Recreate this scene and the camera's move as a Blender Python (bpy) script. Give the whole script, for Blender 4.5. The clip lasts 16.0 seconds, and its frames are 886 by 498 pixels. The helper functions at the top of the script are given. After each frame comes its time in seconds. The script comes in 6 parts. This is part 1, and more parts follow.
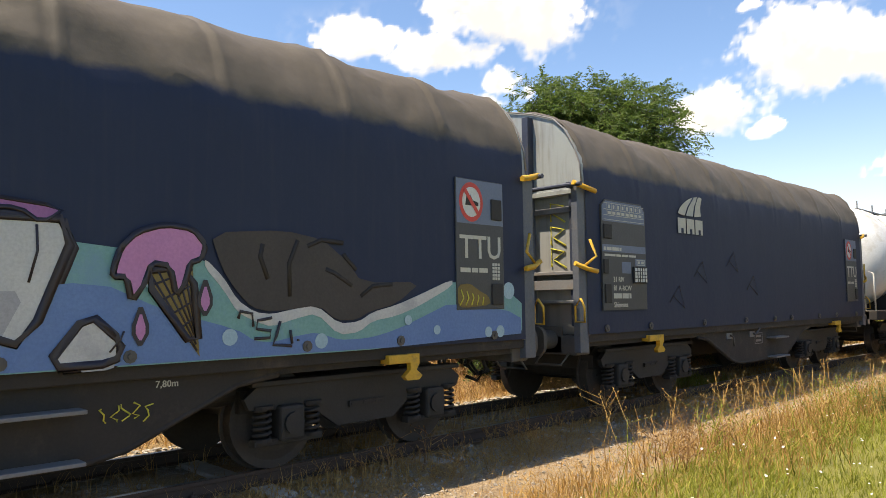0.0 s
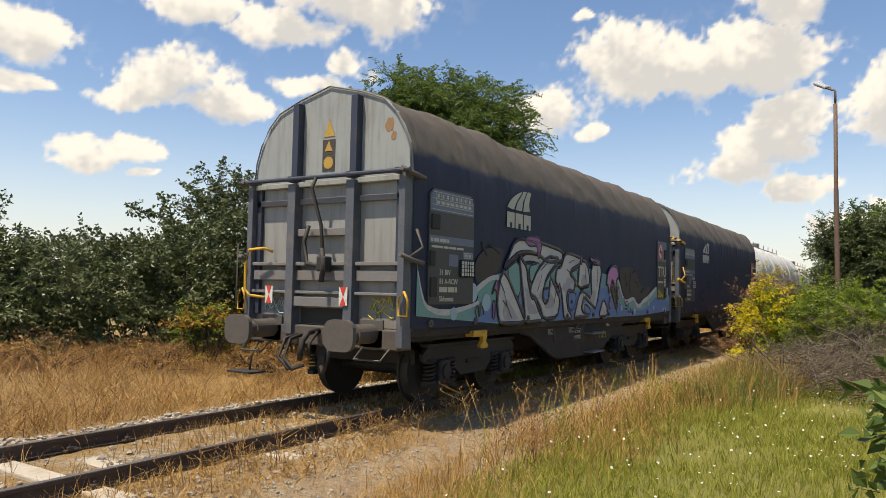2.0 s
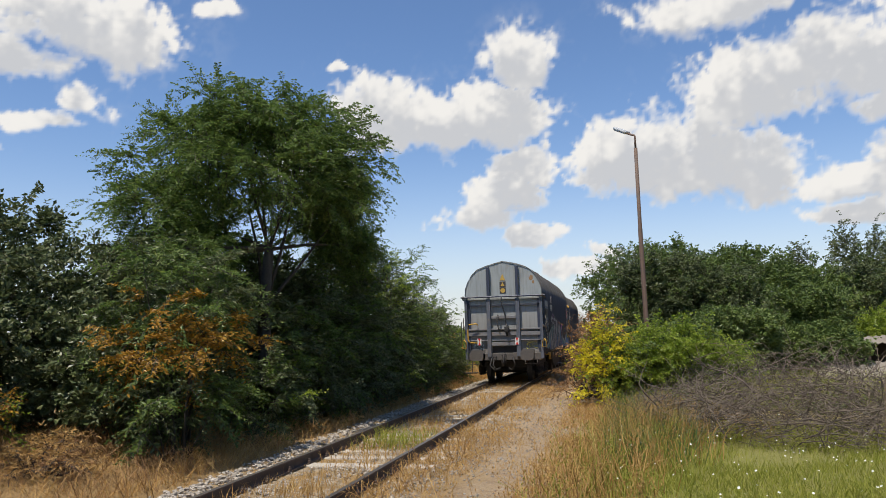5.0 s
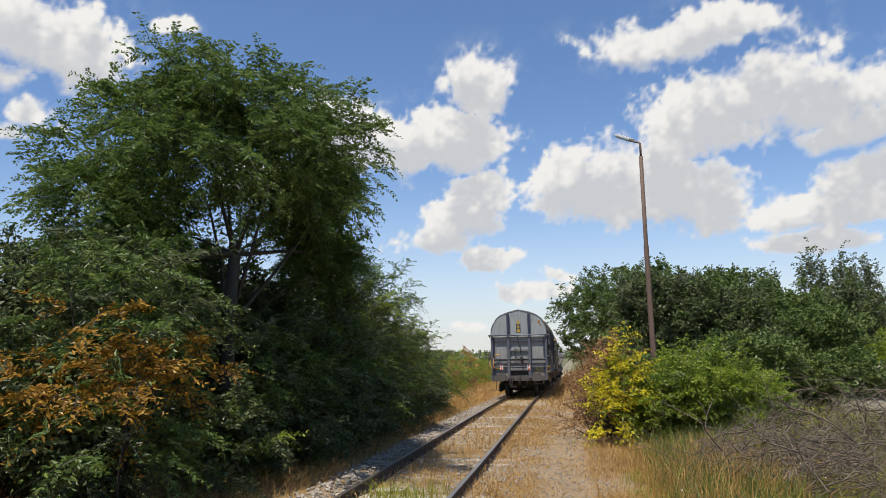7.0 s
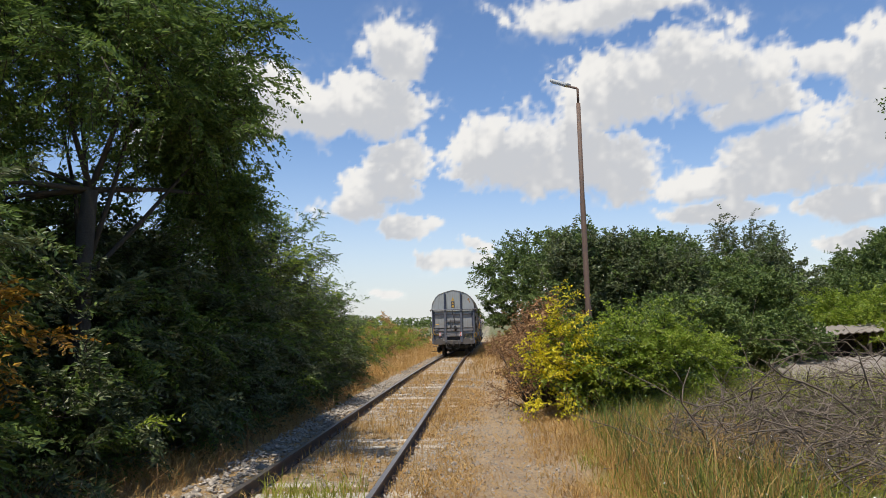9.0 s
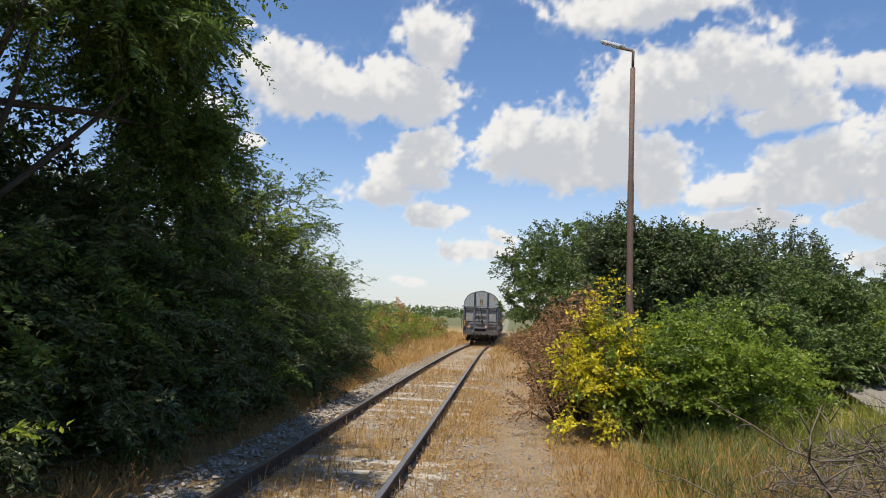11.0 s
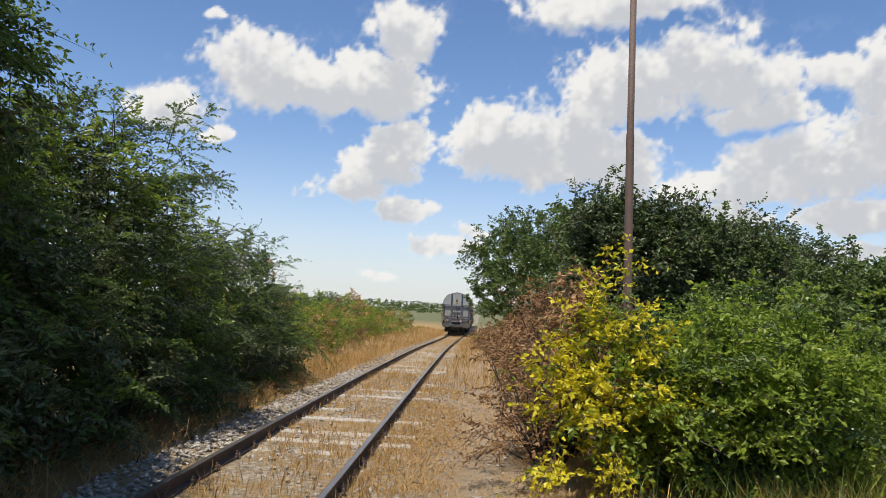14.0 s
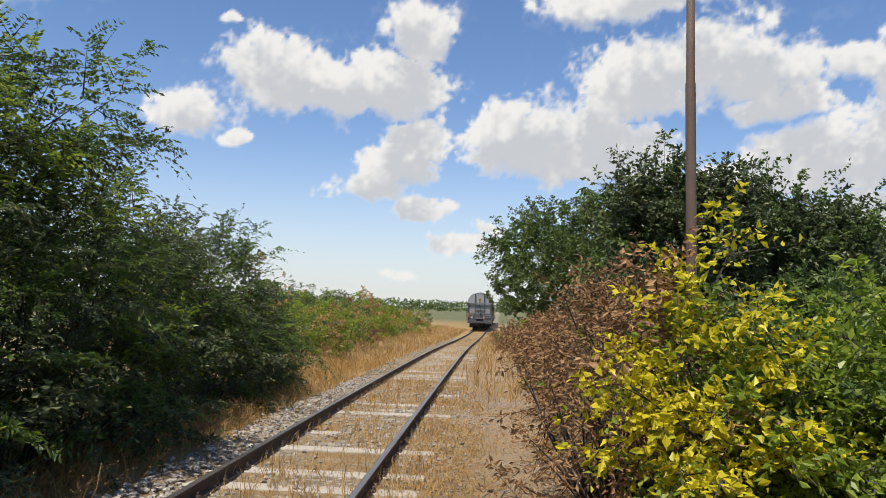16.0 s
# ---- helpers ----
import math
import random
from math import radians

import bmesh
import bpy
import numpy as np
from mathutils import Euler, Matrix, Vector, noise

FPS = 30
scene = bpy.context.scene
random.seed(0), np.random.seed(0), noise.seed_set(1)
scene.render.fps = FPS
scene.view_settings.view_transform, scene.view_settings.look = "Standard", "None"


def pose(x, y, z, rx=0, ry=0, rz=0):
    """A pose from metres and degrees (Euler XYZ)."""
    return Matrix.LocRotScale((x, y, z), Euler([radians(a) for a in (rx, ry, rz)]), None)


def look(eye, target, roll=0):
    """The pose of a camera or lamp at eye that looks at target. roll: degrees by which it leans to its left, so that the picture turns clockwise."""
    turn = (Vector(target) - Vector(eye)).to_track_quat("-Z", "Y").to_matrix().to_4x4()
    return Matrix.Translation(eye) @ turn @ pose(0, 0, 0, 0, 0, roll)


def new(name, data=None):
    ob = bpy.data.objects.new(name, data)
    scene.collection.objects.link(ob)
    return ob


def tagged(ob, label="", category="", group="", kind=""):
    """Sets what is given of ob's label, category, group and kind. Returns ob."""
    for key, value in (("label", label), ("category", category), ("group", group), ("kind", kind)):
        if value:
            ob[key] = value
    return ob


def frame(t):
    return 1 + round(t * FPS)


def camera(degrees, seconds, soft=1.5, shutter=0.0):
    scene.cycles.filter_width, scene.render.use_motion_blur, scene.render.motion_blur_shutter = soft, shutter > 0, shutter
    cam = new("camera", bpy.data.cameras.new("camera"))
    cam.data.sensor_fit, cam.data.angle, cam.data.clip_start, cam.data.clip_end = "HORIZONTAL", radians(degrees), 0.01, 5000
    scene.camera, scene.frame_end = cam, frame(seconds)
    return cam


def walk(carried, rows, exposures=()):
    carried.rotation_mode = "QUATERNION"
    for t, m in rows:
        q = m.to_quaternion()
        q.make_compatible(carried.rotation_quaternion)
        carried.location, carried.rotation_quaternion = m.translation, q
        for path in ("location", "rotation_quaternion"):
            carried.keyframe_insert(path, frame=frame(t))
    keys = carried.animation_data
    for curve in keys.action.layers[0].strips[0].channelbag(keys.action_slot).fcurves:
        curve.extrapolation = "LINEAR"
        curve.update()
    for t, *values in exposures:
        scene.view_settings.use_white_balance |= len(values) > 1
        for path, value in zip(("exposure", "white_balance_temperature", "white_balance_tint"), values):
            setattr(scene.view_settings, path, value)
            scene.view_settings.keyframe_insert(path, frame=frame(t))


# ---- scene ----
cam = camera(62.8, 16.0, soft=0.6)

# the camera and its way
PATH = [
    (0, (6.9, -0.31, 1.529), (5.477, 1.088, 1.677), -0.7),
    (0.5, (6.76, -0.3, 1.575), (5.354, 1.114, 1.715), -0.3),
    (1, (6.807, -0.452, 1.619), (5.499, 1.055, 1.75), 0.1),
    (1.5, (6.752, -0.441, 1.621), (5.586, 1.178, 1.759), 0.7),
    (2, (6.598, -0.394, 1.608), (5.521, 1.288, 1.717), 1.2),
    (2.5, (6.011, 0.025, 1.704), (5.042, 1.766, 1.877), 1.0),
    (3, (5.706, -0.05, 1.701), (4.783, 1.711, 1.916), 1.5),
    (3.5, (5.225, 0.201, 1.68), (4.504, 2.053, 1.902), 1.2),
    (6, (3.096, 2.113, 1.78), (2.649, 4.047, 2.027), -1.6),
    (6.5, (2.678, 2.996, 1.849), (2.146, 4.896, 2.174), -2.7),
    (7, (2.441, 3.376, 1.794), (2.094, 5.324, 2.09), -1.0),
    (7.5, (2.197, 4.143, 1.881), (1.991, 6.117, 2.126), -2.4),
    (8, (2.122, 4.561, 1.828), (1.939, 6.536, 2.079), -0.9),
    (8.5, (1.974, 5.282, 1.852), (1.879, 7.273, 2.018), -1.3),
    (9, (2.033, 5.644, 1.72), (1.907, 7.629, 1.924), -1.4),
    (11.5, (1.92, 9.185, 1.747), (1.744, 11.17, 1.919), 3.2),
    (12, (1.947, 9.821, 1.754), (1.826, 11.809, 1.931), 3.2),
    (12.5, (2.011, 10.569, 1.718), (1.942, 12.56, 1.886), 2.8),
    (13, (2.015, 11.181, 1.708), (1.934, 13.175, 1.837), 3.3),
    (13.5, (2.072, 11.941, 1.722), (2.016, 13.935, 1.866), 2.4),
    (14, (2.071, 12.581, 1.684), (1.959, 14.571, 1.849), 2.6),
    (14.5, (2.086, 13.269, 1.697), (1.95, 15.26, 1.827), 3.3),
    (15, (2.044, 14.007, 1.691), (1.86, 15.994, 1.824), 3.2),
    (15.5, (1.988, 14.646, 1.685), (1.793, 16.633, 1.807), 3.1),
    (16, (1.979, 15.228, 1.666), (1.816, 17.215, 1.825), 1.7),
]
walk(cam, [(t, look(eye, target, roll)) for t, eye, target, roll in PATH], [(0, 0.98, 7700, 10), (0.6, 1.06, 7900, 10), (1.2, 0.94, 8100, 10), (2.0, 0.42, 7700, 10), (3.0, 0.27, 7100, 10), (4.5, 0.22, 6700, 10), (16, 0.22, 6600, 10)])

# ---- light ----
SUN_AZ, SUN_EL = 203.0, 66.0
world = bpy.data.worlds.new("world")
scene.world = world
world.use_nodes = True
wn = world.node_tree
sky = wn.nodes.new("ShaderNodeTexSky")
sky.sky_type, sky.sun_disc = "NISHITA", False
sky.sun_elevation, sky.sun_rotation = radians(SUN_EL), radians(SUN_AZ)
sky.air_density, sky.dust_density, sky.ozone_density = 1.0, 0.2, 2.2
deep = wn.nodes.new("ShaderNodeMix")
deep.data_type, deep.blend_type = "RGBA", "MULTIPLY"
deep.inputs[0].default_value, deep.inputs[7].default_value = 1.0, (0.82, 0.95, 1.12, 1)
wn.links.new(sky.outputs[0], deep.inputs[6])
wn.links.new(deep.outputs[2], wn.nodes["Background"].inputs[0])
wn.nodes["Background"].inputs[1].default_value = 0.112
sun = new("sun", bpy.data.lights.new("sun", "SUN"))
sun.data.energy, sun.data.angle, sun.data.color = 5.0, radians(0.5), (1.0, 0.95, 0.86)
sd = Vector((math.sin(radians(SUN_AZ)) * math.cos(radians(SUN_EL)), math.cos(radians(SUN_AZ)) * math.cos(radians(SUN_EL)), math.sin(radians(SUN_EL))))
sun.matrix_world = look(sd * 100, (0, 0, 0))

# ---- materials ----
rng = np.random.default_rng(7)


class Nodes:
    """A material under construction."""

    def __init__(self, name, rough=0.8, metal=0.0):
        self.m = bpy.data.materials.new(name)
        self.m.use_nodes = True
        self.t = self.m.node_tree
        self.p = self.t.nodes["Principled BSDF"]
        self.p.inputs["Roughness"].default_value, self.p.inputs["Metallic"].default_value = rough, metal

    def node(self, kind, **values):
        n = self.t.nodes.new(kind)
        for k, v in values.items():
            n.inputs[k.replace("_", " ")].default_value = v
        return n

    def link(self, a, b):
        self.t.links.new(a, b)

    def coords(self):
        return self.node("ShaderNodeTexCoord").outputs["Object"]

    def noise(self, scale, detail=4.0, vec=None, rough=0.6):
        n = self.node("ShaderNodeTexNoise", Scale=scale, Detail=detail, Roughness=rough)
        self.link(vec or self.coords(), n.inputs["Vector"])
        return n.outputs["Fac"]

    def ramp(self, fac, a, b, lo=0.35, hi=0.65):
        r = self.node("ShaderNodeValToRGB")
        r.color_ramp.elements[0].position, r.color_ramp.elements[1].position = lo, hi
        r.color_ramp.elements[0].color, r.color_ramp.elements[1].color = (*a, 1), (*b, 1)
        self.link(fac, r.inputs[0])
        return r.outputs[0]

    def mix(self, fac, a, b):
        n = self.node("ShaderNodeMix")
        n.data_type = "RGBA"
        for s, v in ((n.inputs[0], fac), (n.inputs[6], a), (n.inputs[7], b)):
            if isinstance(v, bpy.types.NodeSocket):
                self.link(v, s)
            else:
                s.default_value = v if isinstance(v, float) else (*v, 1)
        return n.outputs[2]

    def math(self, op, a, b=0.0, clamp=False):
        n = self.node("ShaderNodeMath")
        n.operation, n.use_clamp = op, clamp
        for s, v in ((n.inputs[0], a), (n.inputs[1], b)):
            if isinstance(v, bpy.types.NodeSocket):
                self.link(v, s)
            else:
                s.default_value = v
        return n.outputs[0]

    def span(self, v, lo, hi):
        n = self.node("ShaderNodeMapRange")
        n.inputs[1].default_value, n.inputs[2].default_value = lo, hi
        self.link(v, n.inputs[0])
        return n.outputs[0]

    def bump(self, height, strength=0.4, dist=0.02):
        b = self.node("ShaderNodeBump", Strength=strength, Distance=dist)
        self.link(height, b.inputs["Height"])
        self.link(b.outputs[0], self.p.inputs["Normal"])

    def color(self, c):
        if isinstance(c, bpy.types.NodeSocket):
            self.link(c, self.p.inputs["Base Color"])
        else:
            self.p.inputs["Base Color"].default_value = (*c, 1)
        return self.m


def surface(name, a, b, scale=3.0, rough=0.8, metal=0.0, fine=40.0, bump=0.3, dirt=None):
    """Two colours by coarse noise, fine grain over it, and optional dirt blotches."""
    n = Nodes(name, rough, metal)
    c = n.mix(n.noise(scale, 6), a, b)
    c = n.mix(n.math("MULTIPLY", n.span(n.noise(fine, 3), 0.35, 0.75), 0.35), c, tuple(v * 0.6 for v in a))
    if dirt:
        c = n.mix(n.span(n.noise(scale * 0.7, 8, rough=0.75), 0.52, 0.7), c, dirt)
    n.bump(n.noise(fine, 4), bump, 0.01)
    return n.color(c)


def foliage(name, a, b, c2, through_light=0.35, rough=0.45):
    """Leaf colours differing from leaf to leaf, with light coming through the blade."""
    n = Nodes(name, rough)
    g = n.node("ShaderNodeNewGeometry")
    r = n.node("ShaderNodeValToRGB")
    e = r.color_ramp.elements
    e[0].color, e[1].color = (*a, 1), (*c2, 1)
    mid = e.new(0.6)
    mid.color = (*b, 1)
    n.link(g.outputs["Random Per Island"], r.inputs[0])
    big = n.noise(0.9, 3)
    col = n.mix(n.math("MULTIPLY", n.span(big, 0.35, 0.7), 0.4), r.outputs[0], b)
    n.color(col)
    n.p.inputs["Specular IOR Level"].default_value = 0.35
    tr = n.node("ShaderNodeBsdfTranslucent")
    n.link(col, tr.inputs[0])
    ms = n.node("ShaderNodeMixShader")
    ms.inputs[0].default_value = through_light
    n.link(n.p.outputs[0], ms.inputs[1])
    n.link(tr.outputs[0], ms.inputs[2])
    n.link(ms.outputs[0], n.t.nodes["Material Output"].inputs["Surface"])
    return n.m


def ground_material():
    n = Nodes("earth_and_straw", 0.95)
    geo = n.node("ShaderNodeNewGeometry")
    sep = n.node("ShaderNodeSeparateXYZ")
    n.link(geo.outputs["Position"], sep.inputs[0])
    x, y = sep.outputs[0], sep.outputs[1]
    pos = geo.outputs["Position"]
    wob = n.math("MULTIPLY", n.math("SUBTRACT", n.noise(0.6, 4, pos), 0.5), 1.8)
    xw = n.math("ADD", x, wob)
    fine, mid = n.noise(55, 5, pos, 0.8), n.noise(6, 6, pos, 0.7)
    straw = n.mix(mid, (0.34, 0.205, 0.075), (0.48, 0.32, 0.13))
    straw = n.mix(n.math("MULTIPLY", n.span(fine, 0.42, 0.6), 0.75), straw, (0.15, 0.09, 0.04))
    dirt = n.mix(mid, (0.27, 0.18, 0.098), (0.4, 0.285, 0.165))
    dirt = n.mix(n.math("MULTIPLY", n.span(fine, 0.48, 0.6), 0.75), dirt, (0.56, 0.44, 0.28))
    dirt = n.mix(n.math("MULTIPLY", n.span(n.noise(17, 5, pos, 0.75), 0.5, 0.62), 0.6), dirt, (0.17, 0.115, 0.07))
    dirt = n.mix(n.math("MULTIPLY", n.span(n.noise(1.6, 4, pos), 0.5, 0.66), 0.5), dirt, (0.23, 0.15, 0.088))
    path = n.math("MULTIPLY", n.span(xw, 1.25, 1.9), n.math("SUBTRACT", 1.0, n.span(xw, 2.9, 3.5)))
    col = n.mix(path, straw, dirt)
    lawn = n.mix(mid, (0.16, 0.17, 0.025), (0.3, 0.26, 0.07))
    islawn = n.math("MULTIPLY", n.span(xw, 3.1, 3.9), n.math("SUBTRACT", 1.0, n.span(y, 15.0, 19.0)))
    col = n.mix(islawn, col, lawn)
    far = n.mix(n.noise(0.02, 5, pos), (0.14, 0.125, 0.05), (0.08, 0.1, 0.035))
    away = n.math("MAXIMUM", n.span(x, 14.0, 40.0), n.math("MAXIMUM", n.span(n.math("MULTIPLY", x, -1.0), 12.0, 30.0), n.span(y, 110.0, 160.0)))
    col = n.mix(away, col, far)
    between = n.math("SUBTRACT", 1.0, n.span(n.math("ABSOLUTE", x), 1.1, 1.6))
    pale = n.mix(n.span(n.noise(14, 4, pos), 0.42, 0.62), (0.25, 0.19, 0.115), (0.5, 0.44, 0.35))
    col = n.mix(n.math("MULTIPLY", between, n.span(n.noise(1.7, 3, pos), 0.4, 0.6)), col, pale)
    n.bump(n.math("ADD", fine, n.math("MULTIPLY", mid, 2.0)), 0.9, 0.04)
    return n.color(col)


def curtain_material():
    n = Nodes("coated_tarpaulin", 0.62)
    sep = n.node("ShaderNodeSeparateXYZ")
    n.link(n.coords(), sep.inputs[0])
    z = n.math("ADD", sep.outputs[2], n.math("MULTIPLY", n.math("SUBTRACT", n.noise(2.2, 5), 0.5), 0.22))
    n.p.inputs["Specular IOR Level"].default_value = 0.3
    side = n.mix(n.noise(1.3, 5), (0.01, 0.018, 0.046), (0.019, 0.027, 0.056))
    streak = n.node("ShaderNodeMapping")
    streak.inputs["Scale"].default_value = (1.0, 9.0, 0.5)
    n.link(n.coords(), streak.inputs[0])
    side = n.mix(n.math("MULTIPLY", n.span(n.noise(1.5, 4, streak.outputs[0]), 0.5, 0.8), 0.3), side, (0.035, 0.038, 0.052))
    dust = n.mix(n.noise(5, 6), (0.066, 0.055, 0.044), (0.125, 0.103, 0.08))
    c = n.mix(n.span(z, 3.28, 3.36), side, dust)
    n.bump(n.noise(7, 5), 0.25, 0.02)
    return n.color(c)


def end_wall_material():
    n = Nodes("weathered_grey_steel", 0.55, 0.0)
    c = n.mix(n.noise(1.6, 6), (0.2, 0.225, 0.235), (0.31, 0.325, 0.315))
    sep = n.node("ShaderNodeSeparateXYZ")
    n.link(n.coords(), sep.inputs[0])
    low = n.span(n.math("MULTIPLY", sep.outputs[2], -1.0), -3.1, -0.9)
    c = n.mix(n.math("MULTIPLY", low, 0.9), c, (0.19, 0.16, 0.138))
    rust = n.span(n.noise(2.1, 8, rough=0.8), 0.6, 0.72)
    c = n.mix(n.math("MULTIPLY", rust, 0.7), c, (0.25, 0.13, 0.06))
    stain = n.node("ShaderNodeMapping")
    stain.inputs["Scale"].default_value = (6.0, 6.0, 0.6)
    n.link(n.coords(), stain.inputs[0])
    c = n.mix(n.math("MULTIPLY", n.span(n.noise(1.5, 5, stain.outputs[0]), 0.48, 0.72), 0.6), c, (0.13, 0.115, 0.105))
    n.bump(n.noise(30, 3), 0.15, 0.01)
    return n.color(c)


EARTH = ground_material()
CURTAIN = curtain_material()
ENDWALL = end_wall_material()
NAVY = surface("navy_paint", (0.02, 0.028, 0.055), (0.035, 0.04, 0.06), 4, 0.5, bump=0.1, dirt=(0.06, 0.055, 0.05))
BARGREY = surface("grimy_grey_paint", (0.12, 0.12, 0.128), (0.2, 0.19, 0.185), 5, 0.6, bump=0.1, dirt=(0.17, 0.13, 0.1))
RIBBLUE = surface("worn_slate_blue_paint", (0.055, 0.065, 0.088), (0.12, 0.125, 0.14), 4, 0.5, bump=0.1, dirt=(0.14, 0.12, 0.105))
FRAME = surface("sooty_brown_steel", (0.014, 0.012, 0.011), (0.034, 0.027, 0.023), 3, 0.8, dirt=(0.055, 0.04, 0.03))
BOGIE = surface("oily_black_steel", (0.012, 0.011, 0.011), (0.03, 0.026, 0.023), 6, 0.7)
BUFFER = surface("buffer_grey_brown_steel", (0.06, 0.052, 0.046), (0.11, 0.095, 0.082), 7, 0.6)
TREAD = surface("worn_wheel_steel", (0.03, 0.026, 0.024), (0.07, 0.06, 0.053), 8, 0.6, 0.3)
YELLOW = surface("chipped_yellow_paint", (0.5, 0.27, 0.02), (0.62, 0.36, 0.03), 9, 0.5, dirt=(0.2, 0.12, 0.04))
WHITE = surface("dirty_white_paint", (0.5, 0.49, 0.46), (0.66, 0.65, 0.6), 8, 0.6)
RED = surface("red_paint", (0.5, 0.03, 0.02), (0.6, 0.06, 0.04), 8, 0.5)
ORANGE = surface("orange_sign_paint", (0.36, 0.22, 0.04), (0.46, 0.3, 0.06), 8, 0.5)
PANEL = surface("dark_grey_sign_plate", (0.035, 0.036, 0.04), (0.055, 0.055, 0.057), 5, 0.5)
PANELBLUE = surface("slate_blue_sign_plate", (0.1, 0.13, 0.2), (0.14, 0.17, 0.24), 5, 0.5)
LETTER = surface("cream_lettering_paint", (0.42, 0.4, 0.34), (0.52, 0.5, 0.43), 6, 0.7)
SILVER = surface("silver_spray_paint", (0.4, 0.39, 0.38), (0.54, 0.53, 0.51), 2.5, 0.5, dirt=(0.3, 0.29, 0.3))
GREYSPRAY = surface("grey_spray_tint", (0.26, 0.25, 0.26), (0.38, 0.37, 0.38), 3, 0.5, dirt=(0.42, 0.42, 0.43))
PALEBLUE = surface("pale_blue_spray_paint", (0.24, 0.36, 0.44), (0.36, 0.48, 0.52), 6, 0.6)
OUTLINE = surface("black_spray_paint", (0.018, 0.013, 0.018), (0.03, 0.022, 0.028), 5, 0.5)
TEAL = surface("teal_spray_paint", (0.1, 0.26, 0.24), (0.2, 0.36, 0.34), 2.2, 0.6, dirt=(0.13, 0.25, 0.33))
BLUE = surface("blue_spray_paint", (0.08, 0.15, 0.33), (0.13, 0.22, 0.42), 2.5, 0.6)
PURPLE = surface("purple_spray_paint", (0.22, 0.08, 0.22), (0.32, 0.13, 0.3), 4, 0.6)
PINK = surface("pink_spray_paint", (0.42, 0.16, 0.34), (0.5, 0.22, 0.4), 4, 0.6)
CONE = surface("ochre_spray_paint", (0.13, 0.09, 0.02), (0.2, 0.13, 0.03), 6, 0.6)
MUD = surface("brown_overpaint", (0.034, 0.028, 0.026), (0.06, 0.048, 0.042), 3, 0.7)
RUST = surface("orange_rust", (0.22, 0.12, 0.055), (0.31, 0.19, 0.1), 9, 0.9)
CHALK = surface("yellow_scrawl_paint", (0.55, 0.48, 0.04), (0.65, 0.58, 0.1), 9, 0.7)
SCRAWL = surface("pale_blue_scrawl_paint", (0.4, 0.58, 0.62), (0.5, 0.66, 0.7), 9, 0.7)
TANK = surface("pale_grey_tank_paint", (0.55, 0.56, 0.57), (0.68, 0.68, 0.67), 1.2, 0.4, dirt=(0.4, 0.36, 0.3), bump=0.05)
RAILRUST = surface("rusty_rail_steel", (0.05, 0.032, 0.024), (0.09, 0.055, 0.038), 8, 0.8, dirt=(0.03, 0.024, 0.02))
RAILTOP = surface("worn_rail_head_steel", (0.2, 0.17, 0.15), (0.33, 0.3, 0.27), 6, 0.35, 0.8)
SLEEPER = surface("bleached_concrete", (0.34, 0.3, 0.24), (0.48, 0.43, 0.36), 4, 0.9, dirt=(0.3, 0.24, 0.17))
STONE = foliage("ballast_stone", (0.16, 0.135, 0.108), (0.3, 0.26, 0.21), (0.45, 0.4, 0.34), 0.0, 0.9)
POLE = surface("rusting_steel_pole", (0.075, 0.048, 0.036), (0.16, 0.095, 0.064), 3, 0.75, dirt=(0.07, 0.064, 0.062), fine=25)
LAMP = surface("grey_lamp_housing", (0.35, 0.36, 0.37), (0.48, 0.48, 0.47), 6, 0.4)
BARK = surface("grey_brown_bark", (0.035, 0.028, 0.023), (0.075, 0.06, 0.048), 8, 0.95, bump=0.9)
DEADWOOD = surface("bleached_dead_wood", (0.085, 0.064, 0.048), (0.19, 0.147, 0.108), 6, 0.95, bump=0.6)
ROOF = surface("weathered_fibre_cement", (0.17, 0.145, 0.12), (0.27, 0.235, 0.19), 3, 0.9, dirt=(0.15, 0.12, 0.09))
G_LOCUST = foliage("locust_leaf", (0.06, 0.105, 0.022), (0.11, 0.17, 0.034), (0.2, 0.26, 0.055), 0.5)
# hedge leaf, also mixed into the thicket and undergrowth to paint their shade
G_DARK = foliage("dark_hedge_and_shade_leaf", (0.045, 0.066, 0.024), (0.09, 0.113, 0.04), (0.19, 0.2, 0.09), 0.25, 0.42)
G_MID = foliage("walnut_leaf", (0.055, 0.095, 0.02), (0.1, 0.145, 0.034), (0.19, 0.235, 0.055), 0.3)
G_LIGHT = foliage("lush_green_leaf", (0.13, 0.2, 0.022), (0.24, 0.32, 0.036), (0.4, 0.44, 0.07), 0.55, 0.36)
G_YELLOW = foliage("yellowing_leaf", (0.36, 0.38, 0.025), (0.66, 0.54, 0.02), (0.78, 0.67, 0.06), 0.45)
G_ORANGE = foliage("orange_autumn_leaf", (0.2, 0.1, 0.015), (0.34, 0.175, 0.02), (0.45, 0.28, 0.03), 0.35)
G_BROWN = foliage("withered_brown_leaf", (0.15, 0.075, 0.032), (0.27, 0.145, 0.062), (0.4, 0.25, 0.12), 0.15, 0.8)
STRAW = foliage("dry_straw", (0.27, 0.145, 0.042), (0.43, 0.25, 0.078), (0.57, 0.39, 0.15), 0.25, 0.7)
LAWN = foliage("fresh_grass", (0.15, 0.18, 0.02), (0.27, 0.28, 0.035), (0.42, 0.38, 0.1), 0.4, 0.6)
PETAL = foliage("white_petal", (0.7, 0.7, 0.66), (0.8, 0.8, 0.76), (0.86, 0.86, 0.82), 0.3, 0.6)

# ---- builders ----


